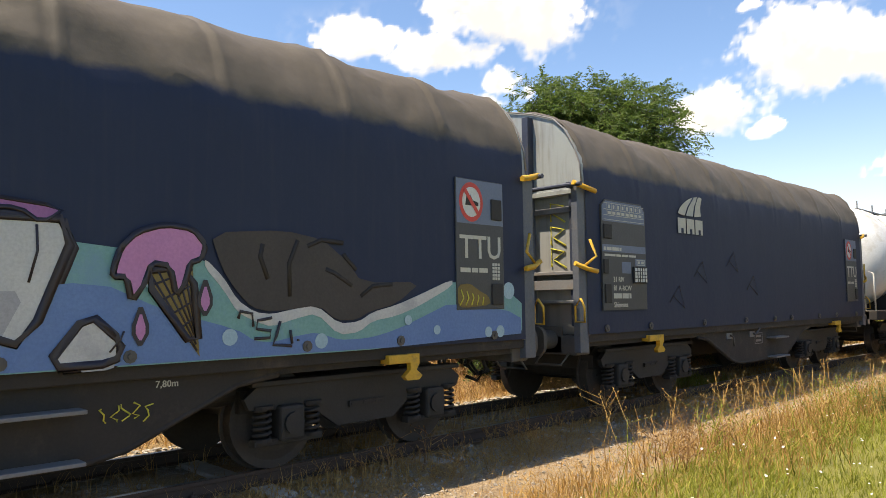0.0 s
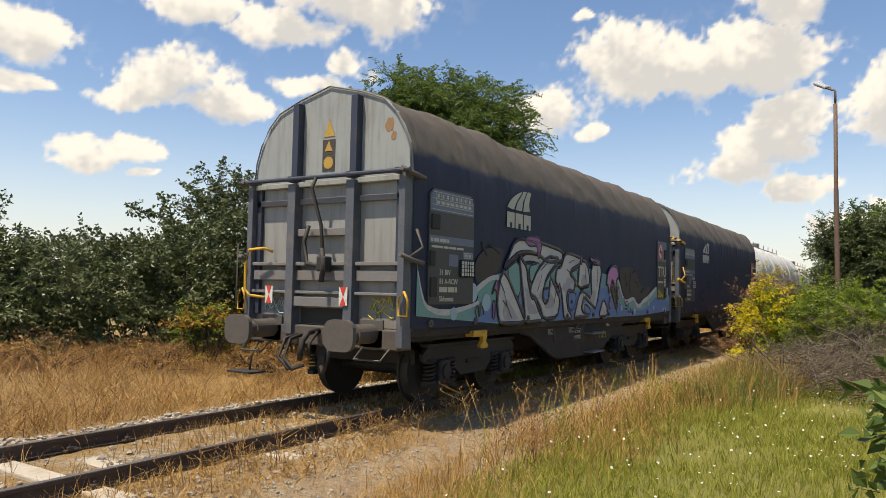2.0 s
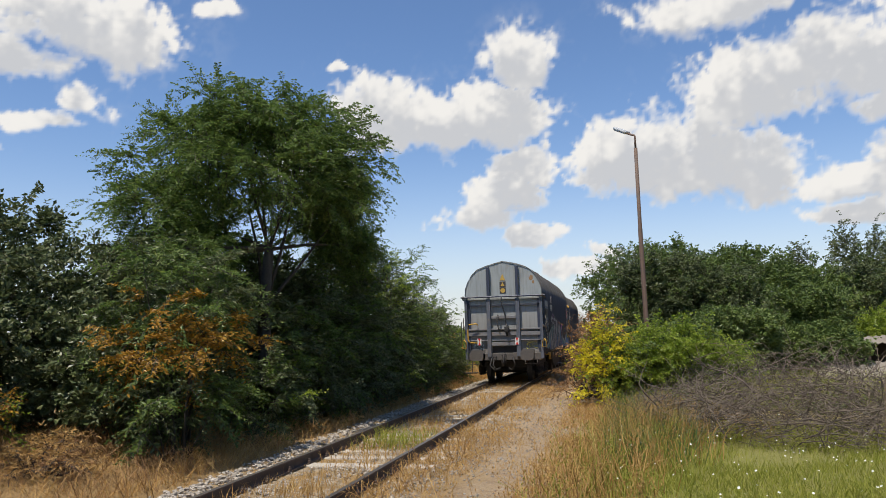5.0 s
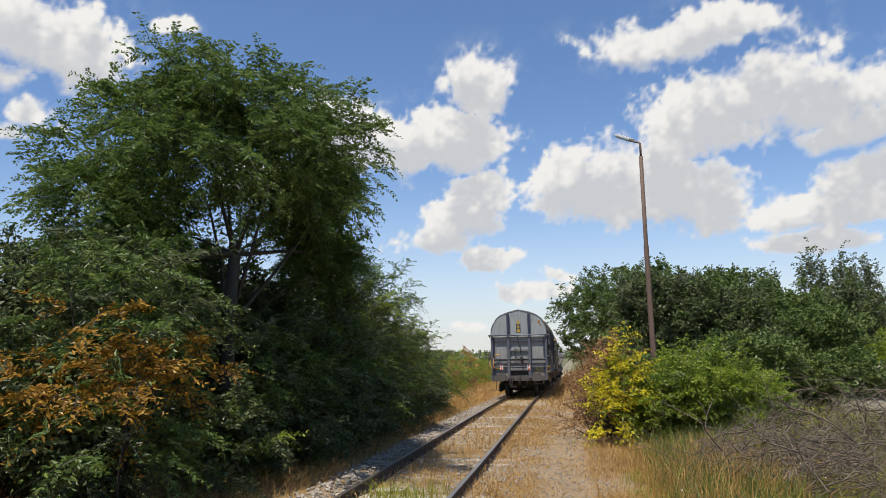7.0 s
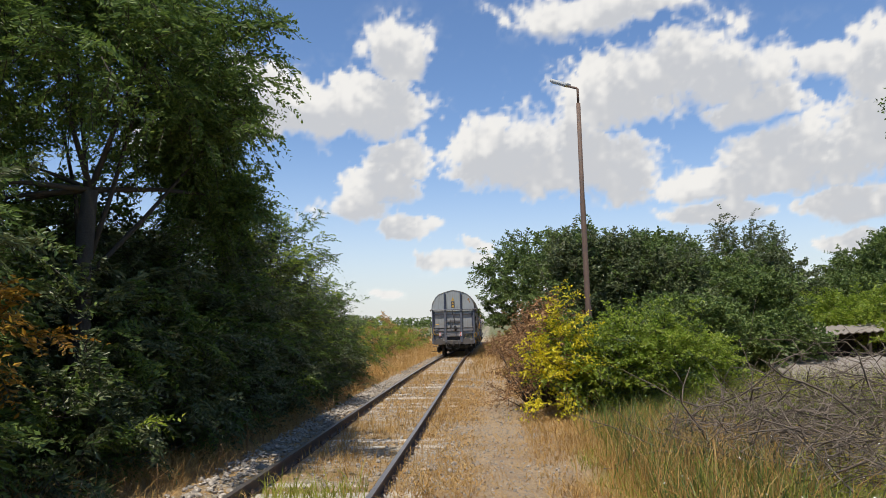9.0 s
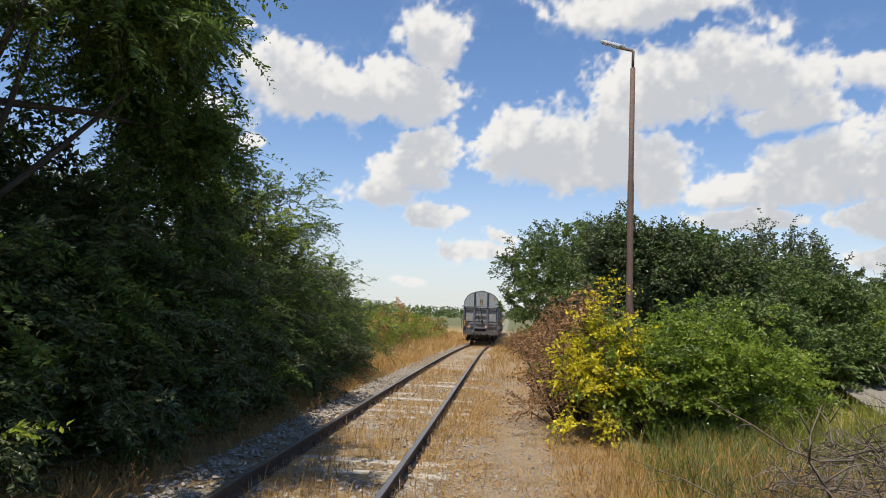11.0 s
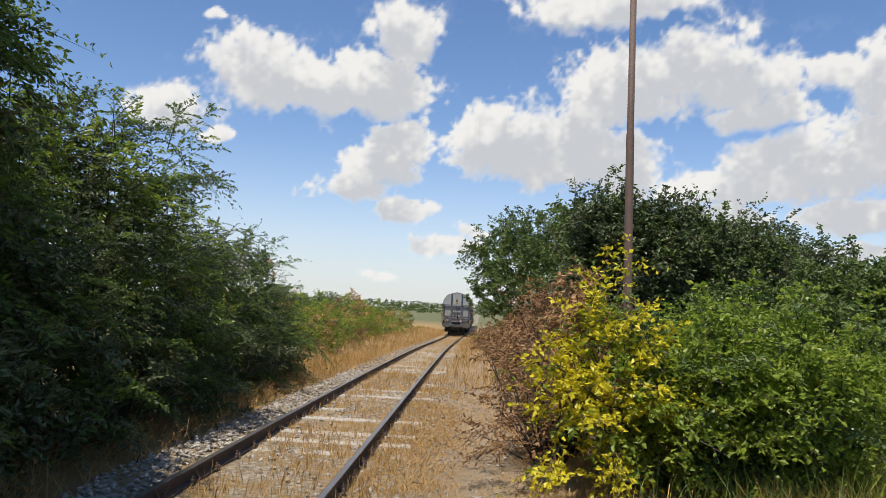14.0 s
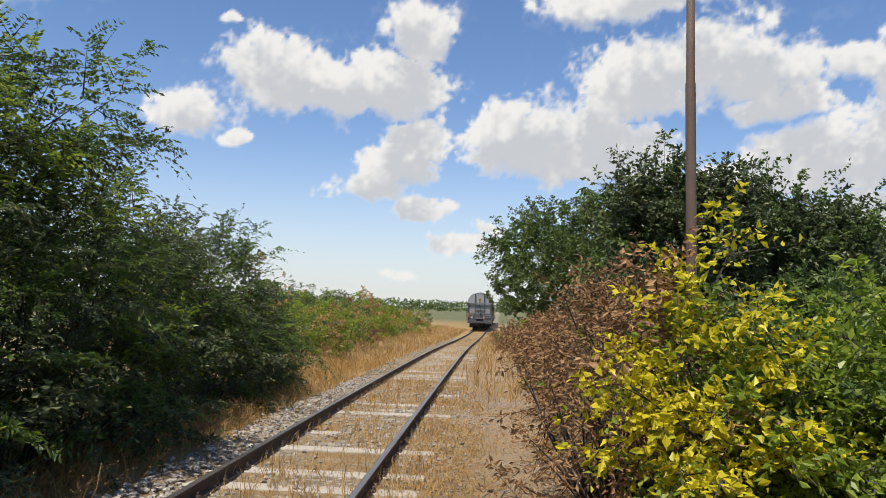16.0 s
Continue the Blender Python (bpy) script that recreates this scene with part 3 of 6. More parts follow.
# ---- the track ----
def rail_section():
    """Half-width and height corners of a rail, from the foot to the head."""
    return [(-0.062, -0.15), (0.062, -0.15), (0.062, -0.138), (0.012, -0.122), (0.01, -0.045), (0.034, -0.036), (0.034, -0.004), (0.028, 0), (-0.028, 0), (-0.034, -0.004), (-0.034, -0.036), (-0.01, -0.045), (-0.012, -0.122), (-0.062, -0.138)]


def build_track():
    track = tagged(new("railway_track"), "single railway line with rusty rails and bleached sleepers in dry grass", "railway track")
    ys = np.concatenate([np.arange(-40, 30, 2.0), np.arange(30, 160, 3.0), np.arange(160, 400, 20.0)])
    for side in (-0.75, 0.75):
        sec = rail_section()
        vs = [(side + float(bend(y)) + u, y, float(dip(y)) + v) for y in ys for u, v in sec]
        n = len(sec)
        fs = [(i * n + k, i * n + (k + 1) % n, (i + 1) * n + (k + 1) % n, (i + 1) * n + k) for i in range(len(ys) - 1) for k in range(n)]
        me = raw("rail", vs, fs, RAILRUST, track).data
        me.materials.append(RAILTOP)
        for f in me.polygons:
            f.material_index = 1 if f.index % n in (7,) else 0
    bm = bmesh.new()
    box(bm, -1.25, 1.25, -0.12, 0.12, -0.3, -0.135, 0.02)
    one = bpy.data.meshes.new("sleeper")
    bm.to_mesh(one)
    bm.free()
    one.materials.append(SLEEPER)
    bm = bmesh.new()
    box(bm, -0.085, 0.085, -0.07, 0.07, -0.15, -0.13, 0.006)
    for s in (-0.062, 0.062):
        box(bm, s - 0.022, s + 0.022, -0.03, 0.03, -0.14, -0.1, 0.008)
        rod(bm, (s, 0, -0.13), (s, 0, -0.075), 0.014, seg=6)
    clip = bpy.data.meshes.new("rail_clip")
    bm.to_mesh(clip)
    bm.free()
    clip.materials.append(RAILRUST)
    for i in range(100):
        y = -2 + i * 0.66
        s = new("sleeper", one)
        s.parent = track
        s.location, s.rotation_euler = (float(bend(y)), y, float(dip(y)) + rng.uniform(-0.1, 0.0)), (0, 0, rng.normal() * 0.012)
        for side in (-0.75, 0.75):
            c = new("rail_clip", clip)
            c.parent = track
            c.location = (side + float(bend(y)), y, float(dip(y)) + 0.004)
    return track


build_track()


def stones(name, xy, size, label, sink=0.25):
    """Angular stones lying on the ground, as one mass."""
    n = len(xy)
    ico = bmesh.new()
    bmesh.ops.create_icosphere(ico, subdivisions=1, radius=1)
    tri = np.array([[v.co[:] for v in f.verts] for f in ico.faces])
    keyed = np.unique(tri.reshape(-1, 3).round(3), axis=0, return_inverse=True)[1].reshape(-1)
    ico.free()
    out = []
    for q in range(6):
        j = 1 + 0.28 * rng.normal(size=(keyed.max() + 1, 3))
        shape = (tri.reshape(-1, 3) * j[keyed]).reshape(tri.shape)
        mine = xy[q::6]
        s = size * (0.4 + 1.1 * rng.random(len(mine)) ** 1.6)
        a = rng.random(len(mine)) * math.tau
        c, sn = np.cos(a), np.sin(a)
        flat = np.array([1.0, 0.8, 0.6])
        v = shape.reshape(-1, 3) * flat
        x = v[None, :, 0] * c[:, None] - v[None, :, 1] * sn[:, None]
        y = v[None, :, 0] * sn[:, None] + v[None, :, 1] * c[:, None]
        z = np.broadcast_to(v[None, :, 2], x.shape)
        p = np.stack([x, y, z], -1) * s[:, None, None]
        z0 = land(mine[:, 0], mine[:, 1]) + s * 0.5 * (1 - sink)
        out.append((p + np.column_stack([mine, z0])[:, None]).reshape(-1, 3))
    return tagged(bulk(name, np.concatenate(out), 3, STONE), label, "stones", kind="stuff")


stones("ballast_shoulder", np.concatenate([scatter(5600, -1.55, -0.92, -1, 34), scatter(1800, -1.6, -0.95, 34, 75)]), 0.032, "pale limestone ballast heaped beside the rail")
stones("ballast_between_rails", np.concatenate([scatter(3000, -0.66, 0.66, 1, 34, 0.45, 0.8), scatter(900, 0.84, 1.4, 2, 32, 0.4)]), 0.03, "scattered pale stones between the rails")
stones("path_pebbles", np.concatenate([scatter(9000, 0.9, 3.0, 2, 34, 0.3), scatter(2500, 0.9, 1.8, 9, 32)]), 0.018, "small pale pebbles strewn on the earth path", 0.5)

# ---- the train ----
HALF = [(0, 4.33), (0.55, 4.19), (0.93, 4.05), (1.13, 3.86), (1.28, 3.6), (1.365, 3.36), (1.385, 3.12)]
LONG = 11.68
TRAIN = []


def end_outline():
    top = [(-x, z) for x, z in HALF[:0:-1]] + HALF
    return [(-1.385, 1.08)] + top + [(1.385, 1.08)]


def curtain_mesh(seed):
    """The tarpaulin over its bows, slack and wrinkled between them."""
    half = [(1.4, 1.09), (1.4, 1.5), (1.4, 2.0), (1.4, 2.5), (1.4, 2.9)]
    hx, hz = [p[0] for p in HALF], [p[1] for p in HALF]
    arc = [(x + 0.016 * min(1, x), float(np.interp(x, hx, hz)) + 0.014) for x in (1.385, 1.36, 1.33, 1.28, 1.22, 1.14, 1.06, 0.97, 0.86, 0.7, 0.5, 0.25, 0.0)]
    prof = half + arc
    prof = prof + [(-x, z) for x, z in prof[-2::-1]]
    ys = np.linspace(0.03, LONG - 0.0, 260)
    bays = 9
    vs = []
    for y in ys:
        u = (y - 0.1) / (LONG - 0.12) * bays
        k = abs(u - round(u))
        sag = math.sin(math.pi * (u % 1.0))
        for x, z in prof:
            r = max(0.0, min(1.0, (z - 3.0) / 0.5))
            out = Vector((x, 0, z - 2.2)).normalized()
            wr = noise.noise((x * 1.5 + seed, y * 1.1 + z * 1.6, z * 1.3)) * 0.07 + noise.noise((x * 5 + seed, y * 3.1 - z * 4, z * 4.0)) * 0.03 - abs(noise.noise((x * 2 + seed, y * 1.6 + z * 3.0, z * 2.0))) * 0.045
            fold = abs(noise.noise((seed + 3.1, y * 0.75 + (z - 3.3) * 1.6, 4.0)))
            off = u - round(u)
            d = r * (-0.028 * sag + 0.55 * wr + 0.014 * math.exp(-((off - 0.012) / 0.03) ** 2) - 0.014 * math.exp(-((off + 0.04) / 0.03) ** 2) + 0.024 * max(0.0, 1 - fold / 0.12)) + (1 - r) * 0.006 * noise.noise((seed, y * 2.0, z * 0.7))
            p = Vector((x, y, z)) + out * d
            vs.append((p.x, p.y, p.z))
    n = len(prof)
    fs = [(i * n + k, i * n + k + 1, (i + 1) * n + k + 1, (i + 1) * n + k) for i in range(len(ys) - 1) for k in range(n - 1)]
    return vs, fs


def wheelset(parent, y):
    bm = bmesh.new()
    rod(bm, (-0.95, 0, 0), (0.95, 0, 0), 0.08, seg=12)
    ws = part("wheelset", bm, BOGIE, parent)
    ws.location = (0, y, 0.46)
    for s in (-1, 1):
        bm = bmesh.new()
        rod(bm, (s * 0.69, 0, 0), (s * 0.82, 0, 0), 0.455, seg=32)
        rod(bm, (s * 0.66, 0, 0), (s * 0.69, 0, 0), 0.485, seg=32)
        rod(bm, (s * 0.82, 0, 0), (s * 0.835, 0, 0), 0.38, 0.3, seg=24)
        for k in range(6):
            a = k * math.tau / 6
            rod(bm, (s * 0.83, 0.2 * math.cos(a), 0.2 * math.sin(a)), (s * 0.845, 0.2 * math.cos(a), 0.2 * math.sin(a)), 0.03, seg=8)
        part("wheel", bm, TREAD, ws)
    return ws


def bogie(parent, y):
    b = new("bogie")
    b.parent = parent
    b.location = (0, y, 0)
    for s in (-1, 1):
        bm = bmesh.new()
        slab_yz(bm, [(-1.35, 0.7), (-1.2, 0.82), (1.2, 0.82), (1.35, 0.7), (1.3, 0.6), (0.62, 0.55), (0.35, 0.36), (-0.35, 0.36), (-0.62, 0.55), (-1.3, 0.6)], s * 1.0, s * 1.07)
        box(bm, min(s * 0.98, s * 1.12), max(s * 0.98, s * 1.12), -1.3, 1.3, 0.8, 0.85, 0.01)
        part("side_frame", bm, BOGIE, b)
        for a in (-0.9, 0.9):
            bm = bmesh.new()
            box(bm, min(s * 0.95, s * 1.16), max(s * 0.95, s * 1.16), a - 0.13, a + 0.13, 0.3, 0.62, 0.03)
            rod(bm, (s * 1.14, a, 0.46), (s * 1.19, a, 0.46), 0.1, seg=12)
            box(bm, min(s * 0.98, s * 1.1), max(s * 0.98, s * 1.1), a - 0.36, a + 0.36, 0.27, 0.33, 0.01)
            part("axle_box", bm, BOGIE, b)
            for e in (-0.26, 0.26):
                bm = bmesh.new()
                turns = [(s * 1.05 + 0.075 * math.cos(q * 0.7), a + e + 0.075 * math.sin(q * 0.7), 0.33 + q * 0.006) for q in range(46)]
                tube(bm, turns, 0.017, 5)
                rod(bm, (s * 1.05, a + e, 0.31), (s * 1.05, a + e, 0.34), 0.1, seg=12)
                rod(bm, (s * 1.05, a + e, 0.6), (s * 1.05, a + e, 0.63), 0.1, seg=12)
                part("coil_spring", bm, FRAME, b)
        bm = bmesh.new()
        box(bm, min(s * 1.08, s * 1.1), max(s * 1.08, s * 1.1), -0.22, 0.22, 0.52, 0.58)
        for q in (-0.15, 0, 0.15):
            box(bm, min(s * 1.098, s * 1.104), max(s * 1.098, s * 1.104), q - 0.05, q + 0.05, 0.54, 0.565)
        part("stencil_bar", bm, FRAME, b)
    bm = bmesh.new()
    box(bm, -1.0, 1.0, -0.25, 0.25, 0.5, 0.85, 0.03)
    box(bm, -0.9, 0.9, -1.3, -1.2, 0.55, 0.75)
    box(bm, -0.9, 0.9, 1.2, 1.3, 0.55, 0.75)
    for q in (-0.5, 0.5):
        box(bm, -0.7, 0.7, q - 0.03, q + 0.03, 0.3, 0.36)
    part("bolster", bm, BOGIE, b)
    return [wheelset(parent, y - 0.9), wheelset(parent, y + 0.9)]


def buffer(parent, x, y, way):
    bm = bmesh.new()
    rod(bm, (x, y, 1.02), (x, y + way * 0.36, 1.02), 0.125, seg=20)
    rod(bm, (x, y + way * 0.3, 1.02), (x, y + way * 0.58, 1.02), 0.1, seg=20)
    box(bm, x - 0.19, x + 0.19, min(y, y - way * 0.03), max(y, y - way * 0.03), 0.84, 1.2, 0.01)
    ob = part("buffer", bm, BUFFER, parent)
    bm = bmesh.new()
    box(bm, x - 0.23, x + 0.23, y + way * 0.6 - 0.03, y + way * 0.6 + 0.03, 0.83, 1.21, 0.0)
    bmesh.ops.bevel(bm, geom=[e for e in bm.edges if abs(e.verts[0].co.y - e.verts[1].co.y) > 0.02], offset=0.13, segments=5, affect="EDGES", profile=0.5)
    part("buffer_head", bm, BUFFER, ob)


def end_wall(parent, y, way, plain):
    """The end of the wagon with ribs, rails and rods. way: -1 faces backwards."""
    f = lambda d: y + way * d
    rib = lambda bm, x0, x1, d0, d1, z0, z1, bv=0.008: box(bm, x0, x1, min(f(d0), f(d1)), max(f(d0), f(d1)), z0, z1, bv)
    bm = bmesh.new()
    out = end_outline()
    a = [bm.verts.new((px, f(0), pz)) for px, pz in out]
    b = [bm.verts.new((px, f(-0.08), pz)) for px, pz in out]
    for i in range(len(out)):
        bm.faces.new((a[i], a[(i + 1) % len(out)], b[(i + 1) % len(out)], b[i]))
    bm.faces.new(a)
    bm.faces.new(b[::-1])
    bmesh.ops.recalc_face_normals(bm, faces=bm.faces[:])
    wall = part("end_wall", bm, ENDWALL, parent)
    bm = bmesh.new()
    strip = [(px * 1.0, pz) for px, pz in end_outline()[1:-1]]
    tube(bm, [(p[0], f(0.02), p[1]) for p in strip], 0.011, 6)
    part("edge_moulding", bm, BARGREY, wall)
    for x in (-0.52, 0.52):
        bm = bmesh.new()
        rib(bm, x - 0.07, x + 0.07, 0.0, 0.16, 0.95, 3.0)
        part("upright_rib", bm, RIBBLUE, wall)
        bm = bmesh.new()
        rib(bm, x - 0.055, x + 0.055, 0.0, 0.12, 3.08, 4.13)
        part("upper_rib", bm, NAVY, wall)
    for x in (-1.34, 1.34):
        bm = bmesh.new()
        rib(bm, x - 0.05, x + 0.05, -0.05, 0.14, 0.86, 3.05)
        part("corner_post", bm, RIBBLUE, wall)
        bm = bmesh.new()
        rib(bm, x * 0.93 - 0.05, x * 0.93 + 0.05, 0.0, 0.06, 1.2, 3.0)
        part("corner_web", bm, NAVY, wall)
    bm = bmesh.new()
    rod(bm, (-1.5, f(0.2), 3.06), (1.5, f(0.2), 3.06), 0.03, seg=10)
    for x in (-1.3, -0.52, 0.52, 1.3):
        rib(bm, x - 0.03, x + 0.03, 0.0, 0.22, 3.02, 3.1)
    part("locking_rod", bm, NAVY, wall)
    bm = bmesh.new()
    rib(bm, -1.36, 1.36, 0.0, 0.09, 2.96, 3.03)
    part("ledge", bm, ENDWALL, wall)
    bays = ((-1.28, -0.6), (-0.45, 0.45), (0.6, 1.28))
    for x0, x1 in bays:
        for z0, z1, d, mat, nm in ((2.72, 2.8, 0.06, BARGREY, "swage"), (1.88, 1.93, 0.12, BARGREY, "cross_bar"), (1.68, 1.82, 0.09, BARGREY, "cross_beam"), (1.5, 1.54, 0.12, BARGREY, "cross_bar")):
            bm = bmesh.new()
            rib(bm, x0, x1, 0.0, d, z0, z1)
            part(nm, bm, mat, wall)
    bm = bmesh.new()
    rib(bm, -0.45, 0.45, 0.0, 0.1, 2.28, 2.38)
    part("lever_bracket", bm, BARGREY, wall)
    bm = bmesh.new()
    rib(bm, -0.45, 0.45, 0.0, 0.13, 1.33, 1.46)
    part("cross_beam", bm, BARGREY, wall)
    # flat black panel on the wall, painting the shade inside an opening
    bm = bmesh.new()
    rib(bm, -0.42, 0.42, 0.0, 0.012, 1.1, 1.31, 0)
    part("recess_shade_panel", bm, BOGIE, wall)
    bm = bmesh.new()
    rib(bm, -1.3, 1.3, -0.2, 0.1, 0.82, 1.08, 0.02)
    head = part("headstock", bm, BUFFER, parent)
    bm = bmesh.new()
    tube(bm, [(-0.02, f(0.22), 3.05), (-0.05, f(0.26), 2.9), (0.08, f(0.2), 2.4), (0.12, f(0.2), 1.95), (0.12, f(0.18), 1.75)], 0.025, 6)
    tube(bm, [(-0.18, f(0.16), 2.42), (-0.22, f(0.2), 2.2), (-0.16, f(0.2), 1.9), (0.1, f(0.2), 1.86)], 0.03, 6)
    tube(bm, [(0.1, f(0.2), 2.1), (0.16, f(0.22), 1.9), (0.14, f(0.24), 1.66)], 0.035, 6)
    box(bm, 0.04, 0.2, min(f(0.1), f(0.24)), max(f(0.1), f(0.24)), 1.8, 2.0, 0.02)
    part("locking_lever", bm, BOGIE, wall)
    bm = bmesh.new()
    tube(bm, [(-0.95, f(0.06), 2.08), (-0.95, f(0.22), 2.12), (-1.2, f(0.26), 2.1), (-1.26, f(0.26), 1.9), (-1.26, f(0.26), 1.55), (-1.2, f(0.24), 1.46), (-0.98, f(0.2), 1.44), (-0.95, f(0.06), 1.44)], 0.022, 6)
    part("handrail", bm, YELLOW, wall, "yellow tubular handrail")
    for x in (-1.42, 1.42):
        bm = bmesh.new()
        o = [(x, f(0.16), 1.56), (x - 0.07, f(0.18), 1.46), (x - 0.07, f(0.18), 1.26), (x + 0.07, f(0.18), 1.26), (x + 0.07, f(0.18), 1.46), (x, f(0.16), 1.56)]
        tube(bm, o, 0.016, 5)
        part("strap_handle", bm, YELLOW, wall)
        bm = bmesh.new()
        tube(bm, [(x * 0.99, f(0.24), 2.02), (x * 1.03, f(0.05), 1.95), (x * 1.05, f(-0.14), 1.92)], 0.034, 6)
        tube(bm, [(x * 1.02, f(0.1), 1.98), (x * 1.05, f(-0.12), 2.12), (x * 1.03, f(-0.02), 2.34)], 0.02, 5)
        part("curtain_hook", bm, BUFFER if plain else YELLOW, wall)
        bm = bmesh.new()
        tube(bm, [(x * 0.99, f(0.24), 3.08), (x * 1.03, f(0.0), 3.02), (x * 1.04, f(-0.16), 2.99)], 0.036, 6)
        part("roof_catch", bm, BUFFER if plain else YELLOW, wall)
    for x in (-0.875, 0.875):
        buffer(parent, x, f(0.1), way)
    bm = bmesh.new()
    tube(bm, [(0.0, f(0.1), 1.02), (0.0, f(0.3), 1.0), (0.02, f(0.42), 0.9), (0.0, f(0.44), 0.74), (-0.04, f(0.4), 0.66)], 0.04, 7)
    for x in (-0.07, 0.07):
        tube(bm, [(x, f(0.2), 1.0), (x, f(0.36), 0.86), (x, f(0.34), 0.7)], 0.025, 6)
    part("screw_coupling", bm, FRAME, parent)
    for x in (-0.3, -0.38, 0.3):
        bm = bmesh.new()
        tube(bm, [(x, f(0.1), 0.95), (x * 1.1, f(0.28), 0.9), (x * 1.3, f(0.34), 0.66), (x * 0.9, f(0.3), 0.5), (x * 0.5, f(0.2), 0.56)], 0.026, 6)
        part("brake_hose", bm, BOGIE, parent)
    for x in (-1.1, 0.95):
        bm = bmesh.new()
        tube(bm, [(x - 0.2, f(0.1), 0.84), (x - 0.22, f(0.25), 0.7), (x + 0.2, f(0.25), 0.7), (x + 0.22, f(0.1), 0.84)], 0.014, 5)
        part("shunter_grip", bm, BUFFER, parent)
    bm = bmesh.new()
    tube(bm, [(-1.15, f(0.05), 0.85), (-1.15, f(0.2), 0.6), (-1.15, f(0.22), 0.42)], 0.016, 5)
    box(bm, -1.42, -0.95, min(f(0.1), f(0.4)), max(f(0.1), f(0.4)), 0.39, 0.415, 0.005)
    part("step", bm, FRAME, parent)
    if plain:
        tube_bm = bmesh.new()
        tube(tube_bm, [(-1.46, f(0.1), 1.2), (-1.5, f(0.2), 1.3), (-1.5, f(0.2), 2.2), (-1.46, f(0.02), 2.2)], 0.014, 5)
        part("grab_bar", tube_bm, BOGIE, wall)
    return wall


def flat_xz(parent, name, outline, y, material, label=""):
    bm = bmesh.new()
    bm.faces.new([bm.verts.new((x, y, z)) for x, z in outline])
    r = bmesh.ops.extrude_face_region(bm, geom=bm.faces[:])
    for v in r["geom"]:
        if isinstance(v, bmesh.types.BMVert):
            v.co.y += 0.003
    bmesh.ops.recalc_face_normals(bm, faces=bm.faces[:])
    return part(name, bm, material, parent, label)


def flat_side(parent, name, outline, x, material, label="", thick=0.003):
    return part(name, slab_yz(bmesh.new(), outline, x, x + thick), material, parent, label)


def rect(y0, y1, z0, z1):
    return [(y0, z0), (y1, z0), (y1, z1), (y0, z1)]


def bars(parent, y0, z, widths, h, x, mat=None, gap=0.02, name="stencil_bar"):
    """A line of writing that cannot be read, as plain bars."""
    bm = bmesh.new()
    for w_ in widths:
        box(bm, x, x + 0.002, y0, y0 + w_, z, z + h)
        y0 += w_ + gap
    part(name, bm, mat or LETTER, parent)


